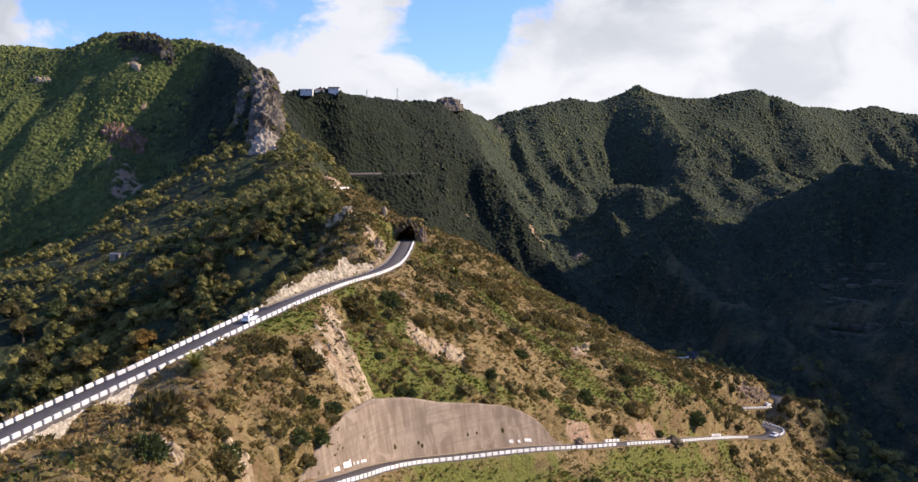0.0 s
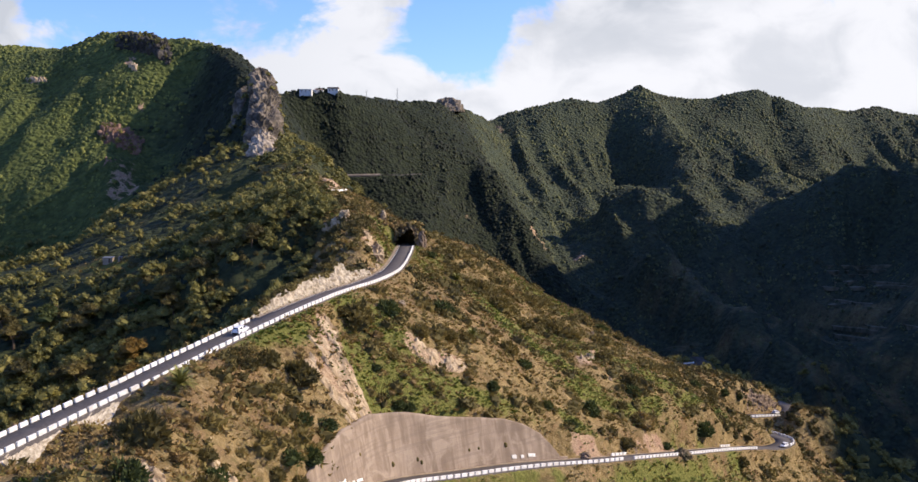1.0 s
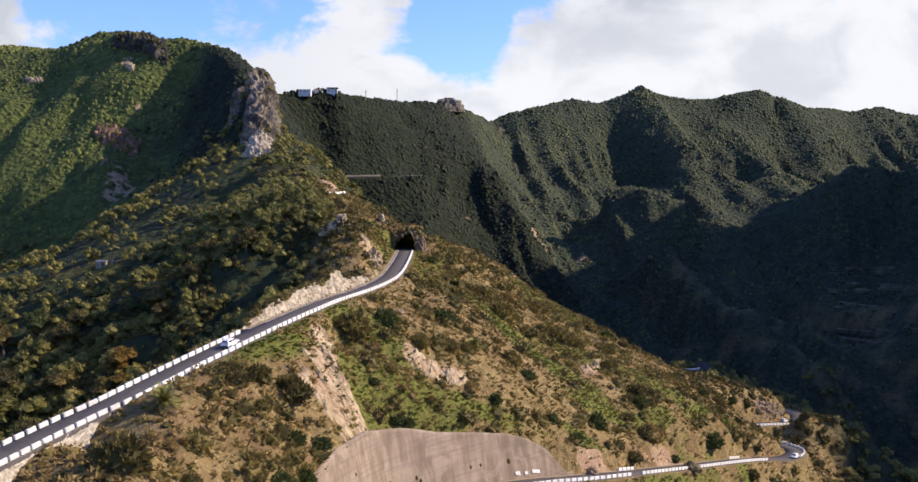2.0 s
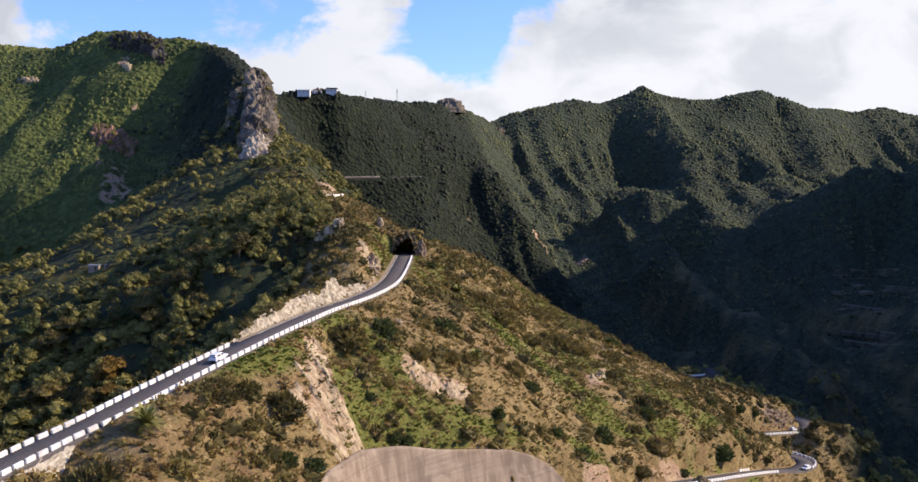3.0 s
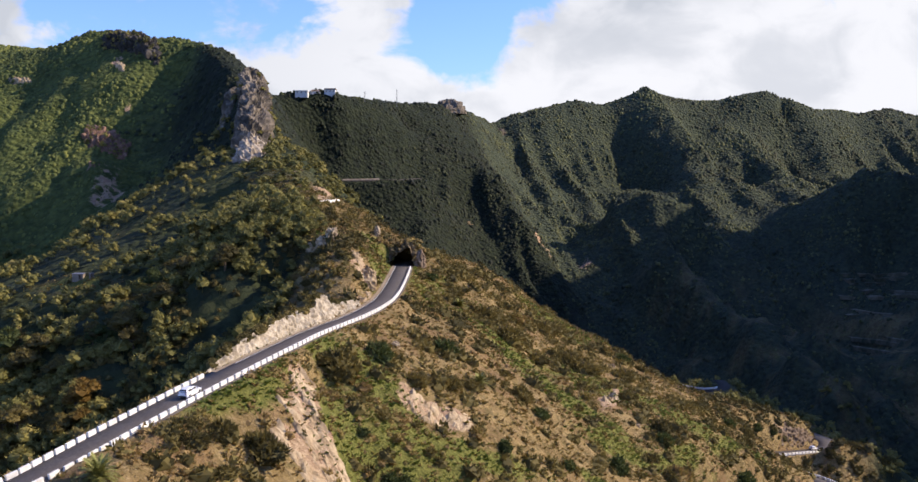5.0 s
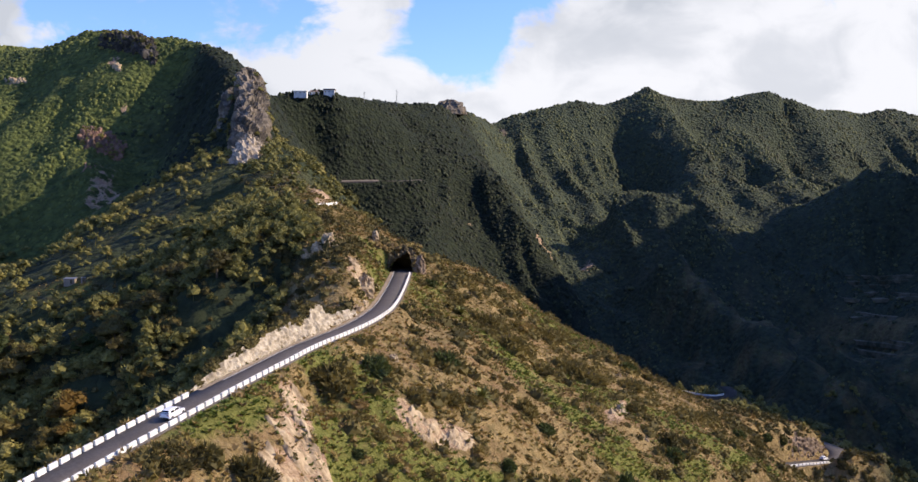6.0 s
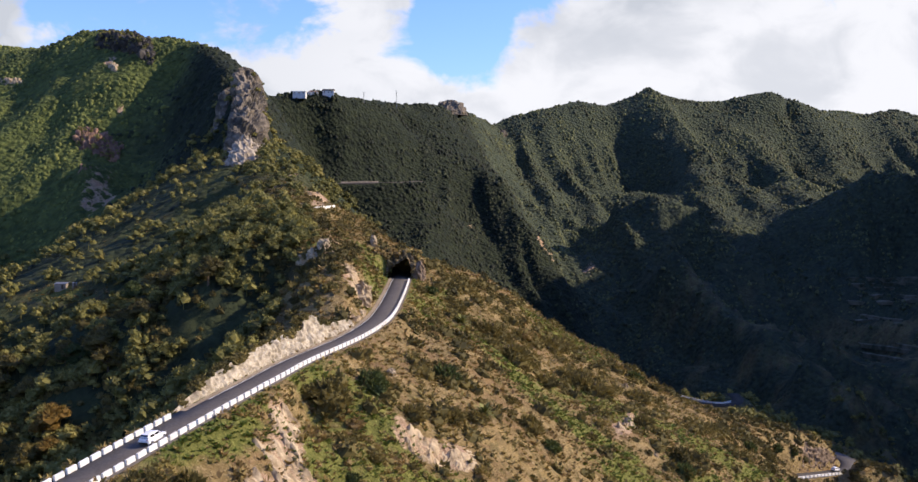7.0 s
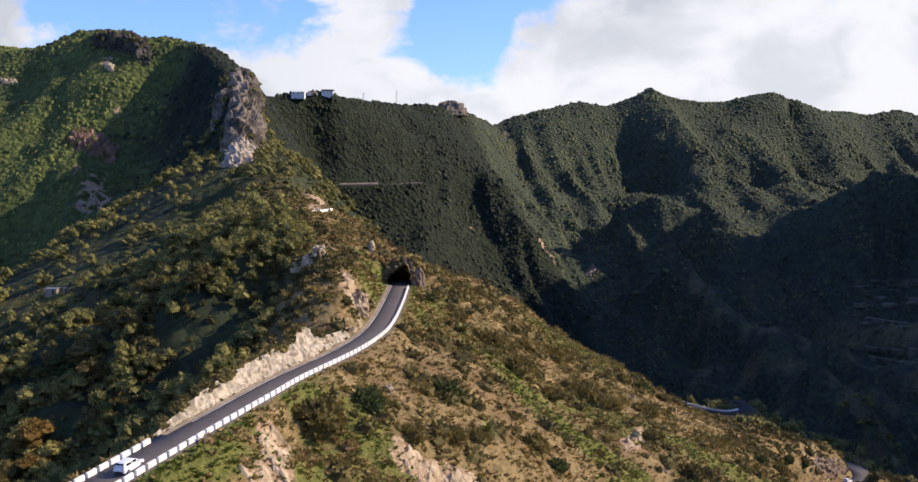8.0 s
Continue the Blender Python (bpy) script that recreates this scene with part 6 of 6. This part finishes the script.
def on_road(line, y, side, flip=False):
    p, n = line_at(line, arc_at(line, y))
    q, _ = line_at(line, arc_at(line, y) + 1.0)
    slope = math.atan2(q[2] - p[2], math.hypot(q[0] - p[0], q[1] - p[1]))
    return Matrix.Translation((p[0] + n[0] * side, p[1] + n[1] * side, p[2] + 0.07)) @ Matrix.Rotation(math.atan2(q[1] - p[1], q[0] - p[0]) + (math.pi if flip else 0), 4, "Z") @ Matrix.Rotation(slope if flip else -slope, 4, "Y")


car(on_road(up_line, 214, 0.75), "white hatchback on the ridge road between white parapets")
car(on_road(low_line, 366, 2.0, True), "small white car at the lower road bend")
car(on_road(low_line, 440, -1.2), "pale car on the far stretch of the lower road")


# ---- far parapets, house, masts and hut ----
parapet(low_line, -E1, [(arc_at(low_line, 275), arc_at(low_line, 282)), (arc_at(low_line, 338), arc_at(low_line, 344))], "short run of whitewashed blocks on the inner road edge")
parapet(low_line, E1, [(arc_at(low_line, 366) + 4, arc_at(low_line, 366) + 26), (arc_at(low_line, 420), arc_at(low_line, 452))], "row of whitewashed blocks on the far road stretch")
parapet(bend_line, -2.4, [(14, 60)], "row of pale blocks round the distant bend")
# Grey concrete in place of whitewash: the wall's shade is in the colour.
low_wall = strip("parapet_wall", bench_line[13:31], [3.0, 3.0, 3.5, 3.5], [-0.4, 1.3, 1.3, -0.4], CONCRETE)
tagged(new("parapet_wall", low_wall), "pale roadside wall across the wooded slope", "wall")

HOUSE_WALL = plain_material("white_plaster", (0.62, 0.62, 0.6), (0.8, 0.8, 0.78), 0.5, 0.85, 0.1, 0.02)
ROOF_TILE = plain_material("brown_roof", (0.14, 0.1, 0.08), (0.24, 0.18, 0.14), 0.8)


def building(x, y, z, wide, deep, tall, label, band=False, roof=False):
    ob = tagged(new("house"), label, "house", group="houses on the ridge")
    part("wall", box_bm(wide, deep, tall + 4, (0, 0, tall / 2 - 2), 0.05), HOUSE_WALL, ob)
    if roof:
        bm = bmesh.new()
        v = [bm.verts.new(p) for p in ((-wide * 0.54, -deep * 0.54, tall), (wide * 0.54, -deep * 0.54, tall), (wide * 0.54, deep * 0.54, tall), (-wide * 0.54, deep * 0.54, tall), (-wide * 0.3, 0, tall + 2.2), (wide * 0.3, 0, tall + 2.2))]
        for q in ((0, 1, 5, 4), (1, 2, 5), (2, 3, 4, 5), (3, 0, 4), (3, 2, 1, 0)):
            bm.faces.new([v[i] for i in q])
        part("roof", bm, ROOF_TILE, ob)
    else:
        part("roof", box_bm(wide * 1.06, deep * 1.06, 0.5 if not band else 1.4, (0, 0, tall + 0.2), 0.05), ROOF_TILE if band else HOUSE_WALL, ob)
    n = max(2, int(wide / 3.2))
    for i in range(n):
        win = part("window", box_bm(1.3, 0.12, 1.5, ((i + 0.5) * wide / n - wide / 2, -deep / 2 - 0.03, tall * 0.55), 0.02), HOUSE_WALL, ob)
        part("pane", box_bm(1.05, 0.1, 1.25, ((i + 0.5) * wide / n - wide / 2, -deep / 2 - 0.07, tall * 0.55)), GLASS, win)
    ob.location = (x, y, z)


building(-159, 1138, 290.3, 12.5, 9, 2.6, "low white house on the forested ridge crest")
building(-147, 1150, 289.4, 10, 9, 4.0, "white house with a hipped brown roof on the ridge", roof=True)
building(-132.5, 1154, 291.4, 11, 9, 4.4, "taller white house with a dark roof edge", band=True)
METAL, _n, _b = material("galvanised_steel", 0.5, 0.5)
_n.put(_b.inputs["Base Color"], rgb(0.22, 0.22, 0.23))
_n.put(_b.inputs["Metallic"], 0.6)


def mast(x, y, z, tall):
    ob = tagged(new("radio_mast"), "slender steel lattice mast on the forested ridge", "mast", group="masts on the ridge")
    for k in range(3):
        a = k * 2.094
        bm = bmesh.new()
        bmesh.ops.create_cone(bm, segments=6, radius1=0.14, radius2=0.1, depth=tall, matrix=Matrix.Translation((math.cos(a) * 0.5, math.sin(a) * 0.5, tall / 2)))
        part("leg", bm, METAL, ob)
    for i in range(int(tall / 1.5)):
        part("brace", box_bm(1.0, 1.0, 0.12, (0, 0, 0.8 + i * 1.5), 0.02), METAL, ob)
    part("antenna", box_bm(0.3, 0.3, 2.2, (0.6, 0, tall * 0.86), 0.05), METAL, ob)
    ob.location = (x, y, z)


mast(-70, 1232, 284.0, 18.5)
mast(-100, 1178, 285.0, 11.0)


def hut(x, y, wide, deep, tall, label):
    z = float(ground_height([x], [y])[0])
    ob = tagged(new("hut"), label, "hut", group="huts on the slope")
    part("wall", box_bm(wide, deep, tall + 1, (0, 0, tall / 2 - 0.5), 0.04), CONCRETE, ob)
    part("roof", box_bm(wide * 1.12, deep * 1.12, 0.18, (0, 0, tall + 0.09), 0.03, Matrix.Rotation(radians(6), 4, "X")), METAL, ob, "flat sheet roof")
    part("door", box_bm(0.9, 0.08, 1.9, (wide * 0.2, -deep / 2 - 0.02, 0.95), 0.02), BARK, ob)
    ob.location = (x, y, z)


def terrace(level, x0, x1, seed):
    """A walled farming terrace that follows the slope at one height."""
    xs, ys = np.arange(x0, x1, 5.0), np.arange(1260.0, 860.0, -2.0)
    h = ground_height(np.repeat(xs, len(ys)), np.tile(ys, len(xs))).reshape(len(xs), len(ys))
    below = (h < level).argmax(1)
    ok = below > 0
    xs, y0 = xs[ok], ys[below[ok]]
    if len(xs) < 5:
        return
    wob = np.array([noise.noise(Vector((x * 0.06, level, seed))) for x in xs])
    y0 = np.convolve(np.pad(y0, 3, mode="edge"), np.ones(7) / 7, "valid")
    z = np.convolve(np.pad(ground_height(xs, y0), 4, mode="edge"), np.ones(9) / 9, "valid") + 0.3 * wob
    rows = [np.column_stack([xs, y0 + dy, z + dz]) for dy, dz in ((-2.4, -2.2), (-1.6, 1.2), (-1.0, 1.4), (7.0, 1.5), (9.0, 0.0))]
    k = len(xs)
    f = np.array([(r * k + i, r * k + i + 1, (r + 1) * k + i + 1, (r + 1) * k + i) for r in range(4) for i in range(k - 1)])
    tagged(new("terrace", mesh_from("terrace", np.vstack(rows), f, [TERRACE], False)), "overgrown stone-walled farming terrace on the shaded slope", "terrace", group="farming terraces")


TERRACE = plain_material("terrace_stone_and_grass", (0.045, 0.05, 0.028), (0.2, 0.175, 0.12), 0.08, 0.95, 0.6, 0.3)
for k in range(14):
    terrace(48 + 4.4 * k, 352 + 9 * (k % 3) + 3 * k, 440 + 5 * k - 14 * ((k * 5) % 4), k)


hut(-161, 505, 4.5, 3.0, 2.3, "small pale hut with a flat roof on a terrace")
hut(-155, 503, 1.6, 1.2, 1.7, "small white shed beside the hut")
path_wall = tagged(new("path_wall"), "low white wall beside the ridge path", "wall")
for k in range(5):
    x, y = -54.6 + k * 0.75, 474.0 + k * 6.0
    z = float(ground_height([x], [y])[0])
    part("wall_piece", box_bm(0.6, 6.15, 1.5, (x, y, z + 0.5), 0.05, Matrix.Rotation(radians(-7), 4, "Z")), WHITEWASH, path_wall)
